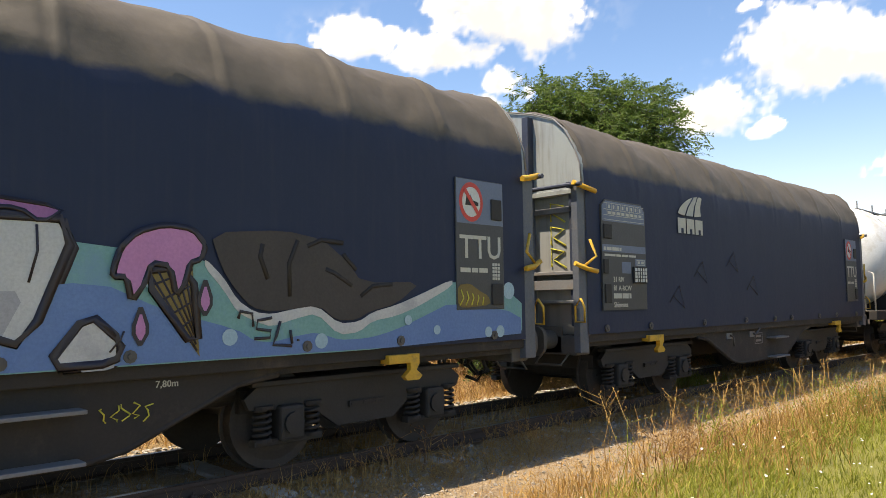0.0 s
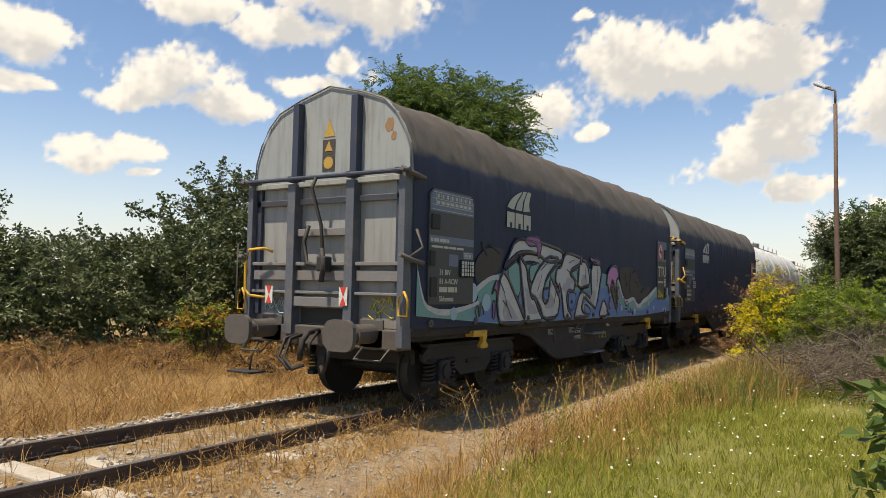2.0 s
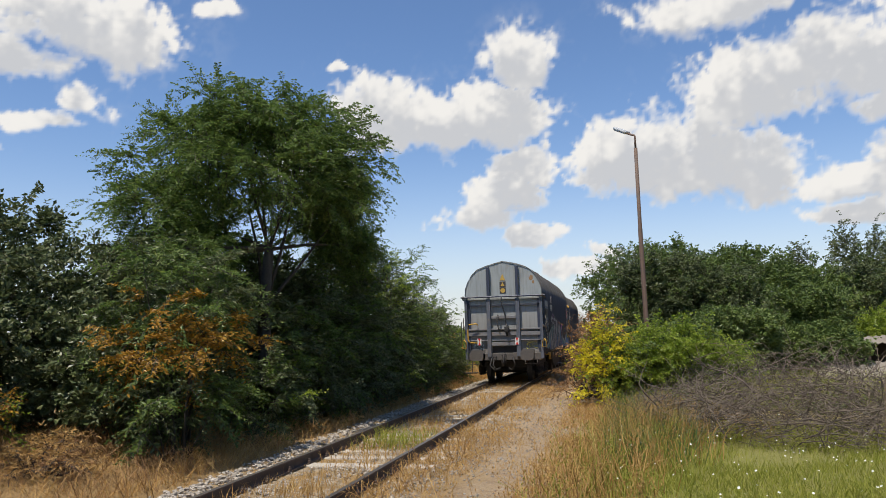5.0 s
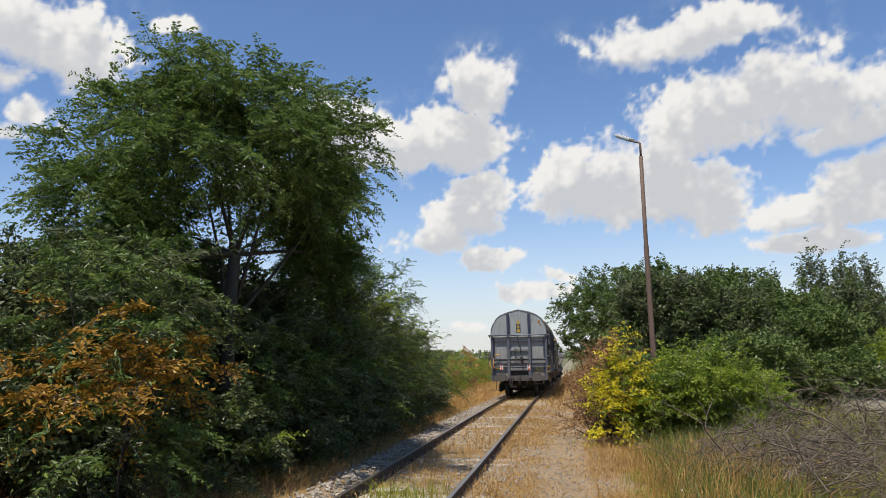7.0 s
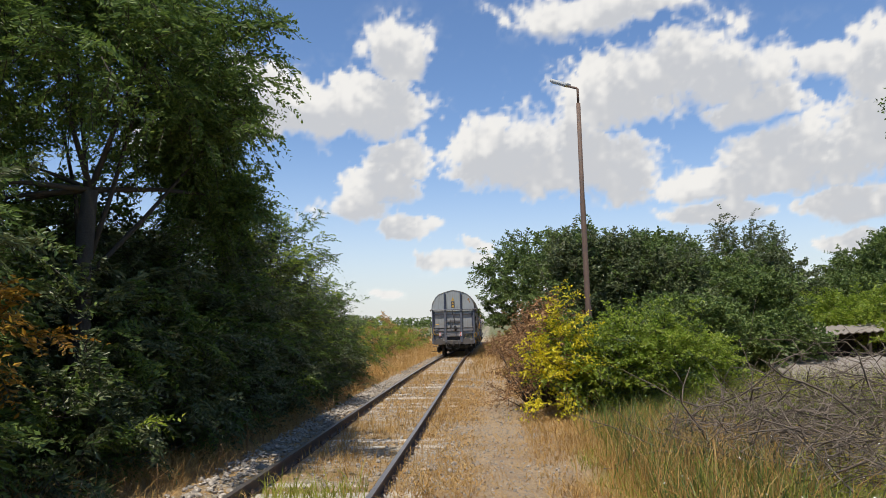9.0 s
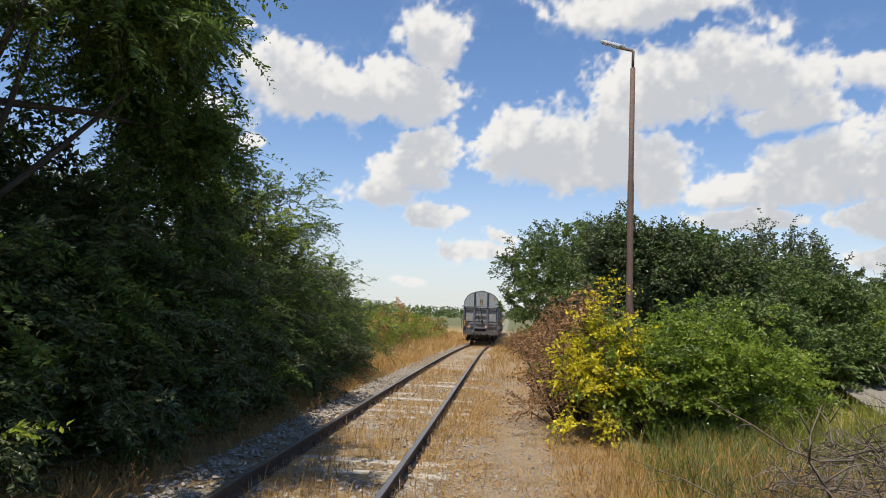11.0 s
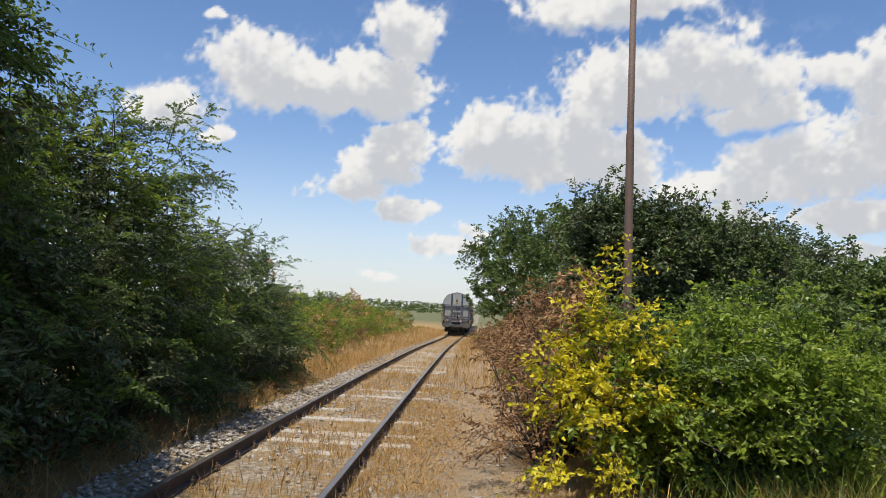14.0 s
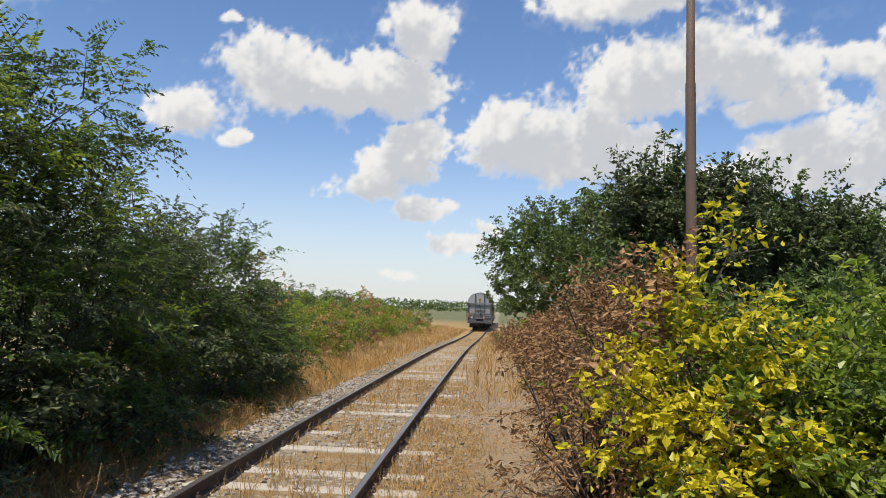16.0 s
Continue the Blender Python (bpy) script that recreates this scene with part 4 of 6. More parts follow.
def sign_plate(parent):
    """The data plate at the rear of the side."""
    X = 1.425
    pl = part("data_plate", slab_yz(bmesh.new(), [(0.36, 1.4), (1.5, 1.4), (1.5, 2.82), (1.4, 2.92), (0.46, 2.92), (0.36, 2.84)], 1.402, X), PANEL, parent, "dark data plate with white load table")
    flat_side(pl, "table_field", [(0.38, 2.62), (1.48, 2.62), (1.48, 2.81), (1.39, 2.9), (0.47, 2.9), (0.38, 2.83)], X, PANELBLUE)
    bm = bmesh.new()
    for k in range(9):
        box(bm, X + 0.003, X + 0.006, 0.5 + k * 0.115, 0.506 + k * 0.115, 2.7, 2.87)
    for z in (2.64, 2.7, 2.78, 2.868):
        box(bm, X + 0.003, X + 0.006, 0.42, 1.46, z, z + 0.007)
    for k in range(8):
        box(bm, X + 0.003, X + 0.006, 0.535 + k * 0.115, 0.575 + k * 0.115, 2.8, 2.85)
        box(bm, X + 0.003, X + 0.006, 0.52 + k * 0.115, 0.595 + k * 0.115, 2.72, 2.76)
    part("load_table", bm, LETTER, pl)
    for z0, z1, y0, y1, m in ((2.2, 2.3, 0.37, 1.49, PANELBLUE), (1.91, 2.07, 0.85, 1.08, PANELBLUE), (2.02, 2.12, 1.2, 1.48, PANELBLUE)):
        flat_side(pl, "plate_field", rect(y0, y1, z0, z1), X, m)
    for y0, y1, z0, z1 in ((0.4, 0.6, 2.38, 2.58), (0.4, 0.55, 1.5, 1.76), (0.38, 0.5, 1.9, 2.1)):
        bm = box(bmesh.new(), X, X + 0.02, y0, y1, z0, z1, 0.01)
        part("clip_holder", bm, BOGIE, pl)
    bars(pl, 0.4, 2.22, (0.05, 0.12, 0.16, 0.05), 0.045, X + 0.003)
    bars(pl, 0.42, 2.14, (0.27, 0.12, 0.17, 0.18), 0.03, X)
    bm = bmesh.new()
    for q in (rect(1.24, 1.46, 2.03, 2.038), rect(1.24, 1.46, 2.1, 2.108), rect(1.24, 1.248, 2.03, 2.108), rect(1.452, 1.46, 2.03, 2.108), rect(1.27, 1.33, 2.05, 2.09), rect(1.36, 1.43, 2.05, 2.09)):
        slab_yz(bm, q, X + 0.003, X + 0.005)
    part("weight_stencil", bm, LETTER, pl)
    gb = part("label_holder", box(bmesh.new(), X, X + 0.03, 1.12, 1.48, 1.77, 2.01, 0.01), BOGIE, pl)
    card = part("label_card", box(bmesh.new(), X + 0.03, X + 0.034, 1.14, 1.46, 1.79, 1.99), WHITE, gb)
    bm = bmesh.new()
    for k in range(1, 5):
        box(bm, X + 0.034, X + 0.042, 1.14 + k * 0.064 - 0.004, 1.14 + k * 0.064 + 0.004, 1.78, 2.0)
    for k in range(1, 4):
        box(bm, X + 0.034, X + 0.042, 1.13, 1.47, 1.79 + k * 0.05 - 0.004, 1.79 + k * 0.05 + 0.004)
    part("wire_grid", bm, BOGIE, gb)
    words("31 RIV", 0.62, 1.79, 0.1, X + 0.001, LETTER, pl)
    words("81 A-RCW", 0.62, 1.67, 0.1, X + 0.001, LETTER, pl)
    bars(pl, 0.62, 1.56, (0.2, 0.16, 0.05), 0.07, X, name="number_bar")
    words("Shimmns", 0.62, 1.44, 0.1, X + 0.001, LETTER, pl)
    return pl


def far_plate(parent, painted):
    X = 1.425
    pl = part("warning_plate", box(bmesh.new(), 1.402, X, 10.5, 11.28, 1.45, 2.9, 0.008), PANEL, parent, "sign plate with a red no-entry disc")
    flat_side(pl, "plate_field", rect(10.51, 11.27, 2.4, 2.89), X, PANELBLUE)
    ring = [(10.74 + 0.19 * math.cos(k * math.tau / 28), 2.64 + 0.22 * math.sin(k * math.tau / 28)) for k in range(28)]
    flat_side(pl, "red_disc", ring, X + 0.003, RED)
    flat_side(pl, "disc_field", [(10.74 + 0.76 * (y - 10.74), 2.64 + 0.76 * (z - 2.64)) for y, z in ring], X + 0.006, WHITE)
    flat_side(pl, "wagon_mark", [(10.64, 2.6), (10.85, 2.6), (10.85, 2.64), (10.76, 2.66), (10.72, 2.72), (10.66, 2.7)], X + 0.009, BOGIE)
    flat_side(pl, "red_stroke", [(10.61, 2.76), (10.645, 2.79), (10.87, 2.52), (10.835, 2.49)], X + 0.012, RED)
    words("TTU", 10.55, 2.02, 0.36, X + 0.002, LETTER, pl)
    bars(pl, 10.56, 1.86, (0.16, 0.1, 0.14), 0.05, X)
    bm = bmesh.new()
    for r_ in range(5):
        for c_ in range(3):
            box(bm, X, X + 0.003, 11.08 + c_ * 0.045, 11.115 + c_ * 0.045, 1.78 + r_ * 0.04, 1.81 + r_ * 0.04)
    part("tick_table", bm, LETTER, pl)
    for z in (2.46, 1.5):
        part("clip_holder", box(bmesh.new(), X, X + 0.02, 11.06, 11.24, z, z + 0.24, 0.01), BOGIE, pl)
    if painted:
        flat_side(pl, "gold_scrawl", rounded([(10.51, 1.72), (10.7, 1.74), (10.85, 1.66), (11.0, 1.6), (11.04, 1.5), (10.6, 1.47), (10.51, 1.5)], 1), X + 0.003, CONE)
        bm = bmesh.new()
        for k in range(5):
            tube(bm, [(X + 0.006, 10.54 + k * 0.09, 1.5), (X + 0.006, 10.6 + k * 0.08, 1.58), (X + 0.006, 10.56 + k * 0.09, 1.67 - k * 0.02)], 0.008, 4)
        part("gold_strokes", bm, CHALK, pl)


def company_mark(parent):
    """The leasing firm's mark: a swept sail over three blocks."""
    X = 1.414
    g = part("company_mark", slab_yz(bmesh.new(), rounded([(2.51, 2.87), (2.6, 2.98), (2.74, 3.07), (2.9, 3.14), (3.05, 3.18), (3.2, 3.2), (3.36, 3.2), (3.3, 3.08), (3.28, 2.98), (3.32, 2.87)], 1), X, X + 0.004), LETTER, parent)
    bm = bmesh.new()
    for a, b, c in (((2.76, 2.86), (2.85, 3.0), (3.04, 3.17)), ((3.04, 2.86), (3.08, 3.02), (3.2, 3.2))):
        tube(bm, [(X + 0.003, *a), (X + 0.003, *b), (X + 0.003, *c)], 0.014, 4)
    part("mark_gap", bm, CURTAIN, g)
    for k in range(3):
        y = 2.52 + k * 0.29
        bm = slab_yz(bmesh.new(), [(y, 2.58), (y + 0.25, 2.58), (y + 0.25, 2.82), (y, 2.82)], X, X + 0.004)
        blk = part("mark_block", bm, LETTER, g)
        flat_side(blk, "mark_slot", rect(y + 0.1, y + 0.17, 2.58, 2.66), X + 0.004, CURTAIN)


def graffiti(parent):
    X = 1.412
    crest = [(7.63, 1.91), (7.79, 1.76), (7.92, 1.57), (8.08, 1.47), (8.24, 1.45), (8.46, 1.49), (8.7, 1.52), (8.95, 1.35), (9.18, 1.36), (9.35, 1.45), (9.64, 1.51), (9.95, 1.61), (10.44, 1.78)]
    shore = [(0.13, 1.86), (0.22, 1.6), (0.32, 1.41), (0.58, 1.34), (0.91, 1.33), (1.36, 1.38), (1.7, 1.45)]
    hump = [(1.58, 1.63), (1.86, 1.76), (2.08, 1.82), (2.28, 1.84)]
    wave = [(0.12, 1.09), (0.12, 1.92)] + shore + hump + [(2.9, 2.0), (4.5, 2.1), (6.2, 2.05), (6.75, 1.98)] + crest + [(11.6, 1.62), (11.6, 1.09)]
    g = part("spray_painting", slab_yz(bmesh.new(), rounded(wave, 1), X, X + 0.002), TEAL, parent, "silver graffiti letters on a teal wave with an ice cream cone")
    layer = lambda nm, o, k, m, rnd=1: flat_side(g, nm, rounded(o, rnd) if rnd else o, X + 0.002 + 0.0022 * k, m, thick=0.0018)
    for line, d in ((crest, 0.09), (shore, 0.07), (hump, 0.08)):
        layer("white_crest", line + [(y, z - d * (0.75 + 0.5 * math.sin(9 * y) ** 2)) for y, z in line[::-1]], 1, SILVER)
    layer("blue_band", [(1.6, 1.1), (1.75, 1.3), (2.1, 1.4), (3.0, 1.42), (4.4, 1.6), (6.0, 1.62), (6.8, 1.72), (7.3, 1.5)] + [(y, max(1.2, z - 0.24)) for y, z in crest[2:]] + [(11.58, 1.4), (11.58, 1.1)], 1, BLUE)
    for o in [[(7.67, 2.12), (8.35, 2.18), (8.76, 2.12), (9.03, 1.94), (9.22, 1.73), (9.99, 1.75), (9.64, 1.52), (9.32, 1.46), (9.15, 1.38), (8.92, 1.38), (8.73, 1.52), (8.24, 1.47), (8.05, 1.51), (7.89, 1.67), (7.78, 1.83)], [(1.56, 2.02), (1.84, 2.2), (2.14, 2.25), (2.46, 2.22), (2.28, 1.88), (2.02, 1.81), (1.81, 1.73), (1.58, 1.7)]]:
        layer("brown_patch", o, 1, MUD)
    strokes = [
        [(2.5, 2.03), (2.81, 2.41), (3.35, 2.44), (3.98, 2.39), (4.67, 2.32), (4.64, 2.13), (4.02, 2.1), (3.68, 2.2), (3.32, 2.24), (2.93, 2.21), (2.61, 2.06), (2.44, 1.92)],
        [(2.46, 1.91), (2.31, 1.78), (2.22, 1.45), (2.28, 1.17), (2.37, 1.1), (3.15, 1.09), (3.12, 1.21)],
        [(2.94, 2.18), (3.23, 1.97), (3.28, 1.75), (3.4, 1.49), (3.54, 1.47), (3.71, 1.26), (3.86, 1.11), (3.16, 1.09), (3.18, 1.21), (3.07, 1.64)],
        [(4.01, 2.19), (4.57, 2.19), (4.26, 2.01), (3.98, 1.83), (3.87, 1.63), (3.84, 1.48), (3.95, 1.39), (4.08, 1.45), (4.14, 1.84), (4.22, 1.8), (4.44, 1.59), (4.58, 1.42), (4.45, 1.15), (3.88, 1.13), (3.77, 1.32), (3.57, 1.5), (3.38, 1.54), (3.36, 1.61), (3.41, 1.71), (3.61, 1.94)],
        [(4.43, 2.02), (4.61, 2.03), (4.77, 2.29), (5.1, 2.29), (5.54, 2.23), (5.48, 2.12), (5.05, 2.0), (5.0, 1.91), (5.16, 1.87), (5.27, 1.78), (5.16, 1.59), (4.91, 1.64), (4.86, 1.46), (4.94, 1.27), (5.06, 1.21), (5.12, 1.12), (4.75, 1.11), (4.67, 1.46), (4.6, 1.68), (4.44, 1.7), (4.35, 1.8)],
        [(5.48, 2.21), (5.84, 2.17), (6.03, 1.74), (5.38, 1.66), (5.43, 1.97)],
        [(6.03, 2.15), (6.68, 2.15), (6.36, 1.26), (6.03, 1.38), (5.69, 1.54), (5.55, 1.25), (6.03, 1.15), (5.33, 1.13), (5.2, 1.11), (5.46, 1.56), (5.66, 1.63), (6.11, 1.45)],
        [(6.75, 1.49), (6.99, 1.27), (6.95, 1.12), (6.47, 1.11)],
    ]

    def line(bm, pts, r, k):
        """A painted line through points."""
        own = bmesh.new()
        tube(own, [(X, y, z) for y, z in pts], r, 4)
        x0 = X + 0.003 + 0.0022 * k
        for v in own.verts:
            v.co.x = x0 + (v.co.x - X) * 0.03
        me = bpy.data.meshes.new("stroke")
        own.to_mesh(me)
        own.free()
        bm.from_mesh(me)
        bpy.data.meshes.remove(me)
        return bm

    def edge(nm, o, r, k):
        pts = rounded(o, 1)
        part(nm, line(bmesh.new(), pts + pts[:2], r, k), OUTLINE, g)

    for k, o in enumerate(strokes):
        flat_side(g, "letter", rounded(o, 1), X + 0.0062 + 0.0006 * k, SILVER, thick=0.0004)
        edge("letter_outline", o, 0.034, 5)
        edge("letter_shade", [(y + 0.035, z - 0.02) for y, z in o], 0.03, 0.6)
        mid = (sum(p[0] for p in o) / len(o), sum(p[1] for p in o) / len(o))
        layer("letter_tint", [(mid[0] + 0.55 * (y - mid[0]) + 0.05, mid[1] + 0.42 * (z - mid[1]) - 0.12) for y, z in o], 3, GREYSPRAY)
    for m, o in ((TEAL, [(2.49, 1.92), (2.92, 2.09), (3.02, 1.64), (2.9, 1.46)]), (BLUE, [(2.9, 1.46), (3.02, 1.64), (3.13, 1.25)]), (TEAL, [(3.31, 2.01), (3.75, 2.09), (3.44, 1.75), (3.35, 1.75)]), (TEAL, [(3.94, 1.75), (4.16, 1.92), (4.12, 1.67), (3.89, 1.65)]), (BLUE, [(3.88, 1.63), (4.12, 1.66), (4.07, 1.47), (3.95, 1.43), (3.87, 1.51)]), (TEAL, [(5.06, 1.96), (5.37, 2.02), (5.37, 1.68), (5.29, 1.73), (5.18, 1.87)]), (BLUE, [(4.93, 1.59), (5.27, 1.59), (5.32, 1.45), (5.12, 1.24), (4.96, 1.32)]), (BLUE, [(5.72, 1.39), (6.03, 1.28), (6.03, 1.17), (5.71, 1.22)])):
        layer("counter_field", o, 4, m)
        edge("counter_outline", o, 0.018, 4.6)
    for o in ([(3.12, 2.42), (3.22, 2.48), (3.53, 2.5), (3.71, 2.48), (3.77, 2.32), (3.64, 2.09), (3.62, 2.36), (3.32, 2.32)], [(2.03, 1.51), (2.24, 1.81), (2.25, 1.47), (2.17, 1.64)], [(2.09, 1.45), (2.17, 1.42), (2.15, 1.17), (2.09, 1.19)], [(5.54, 2.31), (5.6, 2.2), (5.54, 2.09), (5.49, 2.2)], [(5.96, 2.29), (6.58, 2.23), (6.43, 2.11), (6.29, 2.21), (6.03, 2.2)], [(4.53, 1.77), (4.58, 1.67), (4.54, 1.56), (4.49, 1.67)]):
        layer("purple_drip", o, 5, PURPLE)
        edge("purple_outline", o, 0.016, 6)
    cone = [(7.1, 1.79), (7.52, 1.85), (7.59, 1.13)]
    layer("cone", cone, 5, CONE, 0)
    edge("cone_outline", cone, 0.034, 6)
    bm = bmesh.new()
    (ya, za), (yb, zb), (yc, zc) = cone
    for k in range(1, 6):
        u = k / 6
        line(bm, [(ya + (yb - ya) * u, za + (zb - za) * u), (yc + (yb - yc) * u * 0.4 - 0.02, zc + (zb - zc) * u * 0.4)], 0.009, 6)
        line(bm, [(ya + (yc - ya) * u, za + (zc - za) * u), (yb + (yc - yb) * max(0, u - 0.12), zb + (zc - zb) * max(0, u - 0.12))], 0.009, 6)
    tagged(part("waffle_pattern", bm, OUTLINE, g), kind="stuff")
    scoop = [(6.92, 1.83), (6.96, 1.96), (7.08, 2.09), (7.29, 2.16), (7.52, 2.14), (7.63, 2.01), (7.59, 1.9), (7.5, 1.87), (7.46, 1.71), (7.39, 1.6), (7.34, 1.84), (7.19, 1.86), (7.15, 1.71), (7.05, 1.56), (7.01, 1.75), (6.91, 1.75)]
    layer("scoop", scoop, 7, PINK)
    edge("scoop_outline", scoop, 0.026, 8)
    for y, z in [(7.12, 1.35), (7.63, 1.56)]:
        layer("drip_outline", [(y - 0.08, z), (y, z + 0.22), (y + 0.08, z), (y, z - 0.14)], 6, OUTLINE)
        layer("drip", [(y - 0.045, z), (y, z + 0.15), (y + 0.045, z), (y, z - 0.09)], 7, PINK)
    bm = bmesh.new()
    for o in ([(7.92, 1.42), (7.94, 1.48), (8.05, 1.46), (8.06, 1.35)], [(8.24, 1.42), (8.1, 1.4), (8.09, 1.33), (8.23, 1.31), (8.22, 1.25), (8.07, 1.25)], [(8.32, 1.39), (8.28, 1.26), (8.25, 1.19), (8.38, 1.18), (8.44, 1.17)], [(8.42, 1.31), (8.44, 1.19)], [(8.5, 1.23), (8.5, 1.21)], [(1.62, 1.19), (1.58, 1.3), (1.62, 1.38), (1.67, 1.36), (1.69, 1.21)], [(1.71, 1.23), (1.73, 1.42), (1.8, 1.33), (1.82, 1.24)]):
        line(bm, o, 0.014, 6)
    tagged(part("tag_strokes", bm, OUTLINE, g), kind="stuff")
    bm = bmesh.new()
    for a, b in (((2.75, 2.42), (3.6, 2.38)), ((2.3, 1.75), (2.55, 1.35)), ((2.4, 1.45), (2.7, 1.18)), ((3.75, 1.95), (4.1, 2.12)), ((3.62, 1.6), (3.8, 1.9)), ((4.85, 2.0), (5.4, 1.75)), ((4.95, 2.12), (5.2, 2.18)), ((5.72, 2.06), (5.76, 1.85)), ((6.4, 2.1), (6.36, 1.7)), ((5.65, 1.55), (5.55, 1.25)), ((4.4, 1.75), (4.3, 1.4)), ((7.0, 1.35), (6.9, 1.2))):
        line(bm, [a, ((a[0] + b[0]) / 2 + 0.03, (a[1] + b[1]) / 2 + 0.02), b], 0.009, 6.5)
    tagged(part("pen_work", bm, OUTLINE, g), kind="stuff")
    bm = bmesh.new()
    for a, b in (((8.15, 2.05), (8.2, 1.75)), ((8.5, 2.1), (8.42, 1.6)), ((8.6, 2.05), (9.0, 2.1)), ((8.8, 1.85), (9.1, 1.7)), ((9.0, 2.0), (9.15, 1.85)), ((9.2, 1.6), (9.6, 1.72)), ((1.75, 2.3), (1.9, 2.1)), ((1.95, 2.25), (2.3, 2.15))):
        line(bm, [a, ((a[0] + b[0]) / 2 - 0.05, (a[1] + b[1]) / 2 + 0.04), b], 0.022, 2)
    tagged(part("faded_paint", bm, FRAME, g), kind="stuff")
    spots = [(1.0, 1.27, 0.09), (1.5, 1.56, 0.14), (1.9, 1.42, 0.13), (7.85, 1.27, 0.07), (7.2, 1.72, 0.06), (8.75, 1.2, 0.07), (10.2, 1.25, 0.05), (11.0, 1.2, 0.06), (11.36, 1.66, 0.1), (11.2, 1.2, 0.07), (9.8, 1.36, 0.05), (3.1, 1.62, 0.05), (5.1, 1.42, 0.04)]
    for y, z, r in spots:
        layer("pale_dot", [(y + r * math.cos(k * math.tau / 12), z + r * math.sin(k * math.tau / 12)) for k in range(12)], 4, PALEBLUE)


def build_wagon(label, painted, seed):
    wagon = tagged(new("freight_wagon"), label, "railway wagon", "wagons of the train")
    vs, fs = curtain_mesh(seed)
    raw("tarpaulin", vs, fs, CURTAIN, wagon, smooth=True)
    back = end_wall(wagon, 0.0, -1, painted)
    end_wall(wagon, LONG + 0.06, 1, False)
    bm = bmesh.new()
    box(bm, -1.36, 1.36, 0.0, LONG + 0.06, 0.98, 1.1, 0.01)
    part("floor_frame", bm, FRAME, wagon)
    for s in (-1, 1):
        bm = bmesh.new()
        slab_yz(bm, [(0.1, 1.06), (0.1, 0.92), (3.3, 0.92), (3.7, 0.86), (4.6, 0.46), (4.9, 0.4), (6.8, 0.4), (7.1, 0.46), (8.0, 0.86), (8.4, 0.92), (LONG, 0.92), (LONG, 1.06)], s * 1.2, s * 1.28)
        beam = part("side_sill", bm, FRAME, wagon)
        bm = bmesh.new()
        edge = [(3.3, 0.92), (3.7, 0.86), (4.6, 0.46), (4.9, 0.4), (6.8, 0.4), (7.1, 0.46), (8.0, 0.86), (8.4, 0.92)]
        tube(bm, [(s * 1.26, y, z) for y, z in edge], 0.03, 6)
        part("sill_flange", bm, FRAME, beam)
        for y in (1.85, 9.85):
            bm = bmesh.new()
            box(bm, min(s * 1.28, s * 1.42), max(s * 1.28, s * 1.42), y - 0.3, y - 0.02, 0.93, 1.02, 0.01)
            slab_yz(bm, [(y - 0.06, 1.02), (y + 0.1, 1.02), (y + 0.1, 0.92), (y + 0.06, 0.86), (y + 0.14, 0.8), (y + 0.1, 0.76), (y - 0.06, 0.76), (y - 0.1, 0.8), (y - 0.02, 0.86), (y - 0.02, 0.92)], s * 1.36, s * 1.42)
            part("lifting_hook", bm, YELLOW, beam)
        for y in (0.45, 1.6, 3.3, 4.9, 6.2, 7.05, 8.6, 9.7, 11.1):
            bm = bmesh.new()
            rod(bm, (s * 1.405, y, 1.16), (s * 1.43, y, 1.16), 0.05, seg=10)
            rod(bm, (s * 1.43, y, 1.16), (s * 1.445, y, 1.16), 0.022, seg=8)
            part("curtain_roller", bm, BUFFER, wagon)
        bm = box(bmesh.new(), min(s * 1.28, s * 1.46), max(s * 1.28, s * 1.46), 6.1, 6.75, 0.42, 0.45, 0.005)
        part("foot_step", bm, BARGREY, beam)
        bm = box(bmesh.new(), min(s * 1.28, s * 1.46), max(s * 1.28, s * 1.46), 6.1, 6.75, 0.78, 0.81, 0.005)
        part("foot_step", bm, BARGREY, beam)
        for y in (4.35, 5.3):
            part("brake_plate", box(bmesh.new(), min(s * 1.28, s * 1.3), max(s * 1.28, s * 1.3), y, y + 0.22, 0.84, 0.94), BARGREY, beam)
            bm = tube(bmesh.new(), [(s * 1.31, y + 0.1, 0.9), (s * 1.36, y + 0.12, 0.88), (s * 1.36, y + 0.15 + (y > 5) * 0.15, 0.72 + (y > 5) * 0.28)], 0.018, 5)
            part("brake_handle", bm, BUFFER, beam)
    bm = bmesh.new()
    for q in (rect(5.55, 5.9, 0.7, 0.712), rect(5.55, 5.9, 0.89, 0.902), rect(5.55, 5.562, 0.7, 0.9), rect(5.888, 5.9, 0.7, 0.9)) + (() if painted else (rect(5.6, 5.84, 0.82, 0.86), rect(5.6, 5.84, 0.74, 0.78))):
        slab_yz(bm, q, 1.281, 1.284)
    tagged(part("sill_stencil", bm, BARGREY, wagon), kind="stuff")
    if painted:
        words("LE-GP-A", 5.59, 0.815, 0.075, 1.286, LETTER, wagon)
        words("MAX:58t", 5.59, 0.725, 0.075, 1.286, LETTER, wagon)
        words("7,80m", 7.3, 0.9, 0.075, 1.284, LETTER, wagon)
        bm = bmesh.new()
        r2 = random.Random(41)
        for k in range(5):
            a = 6.9 + k * 0.085
            tube(bm, [(1.285, a + r2.uniform(-0.03, 0.06), 0.79 - q * 0.03 + r2.uniform(-0.02, 0.02)) for q in range(5)], 0.007, 4)
        part("scrawl", bm, CHALK, wagon)
    bm = bmesh.new()
    box(bm, -0.5, 0.5, 4.6, 7.0, 0.5, 0.9, 0.03)
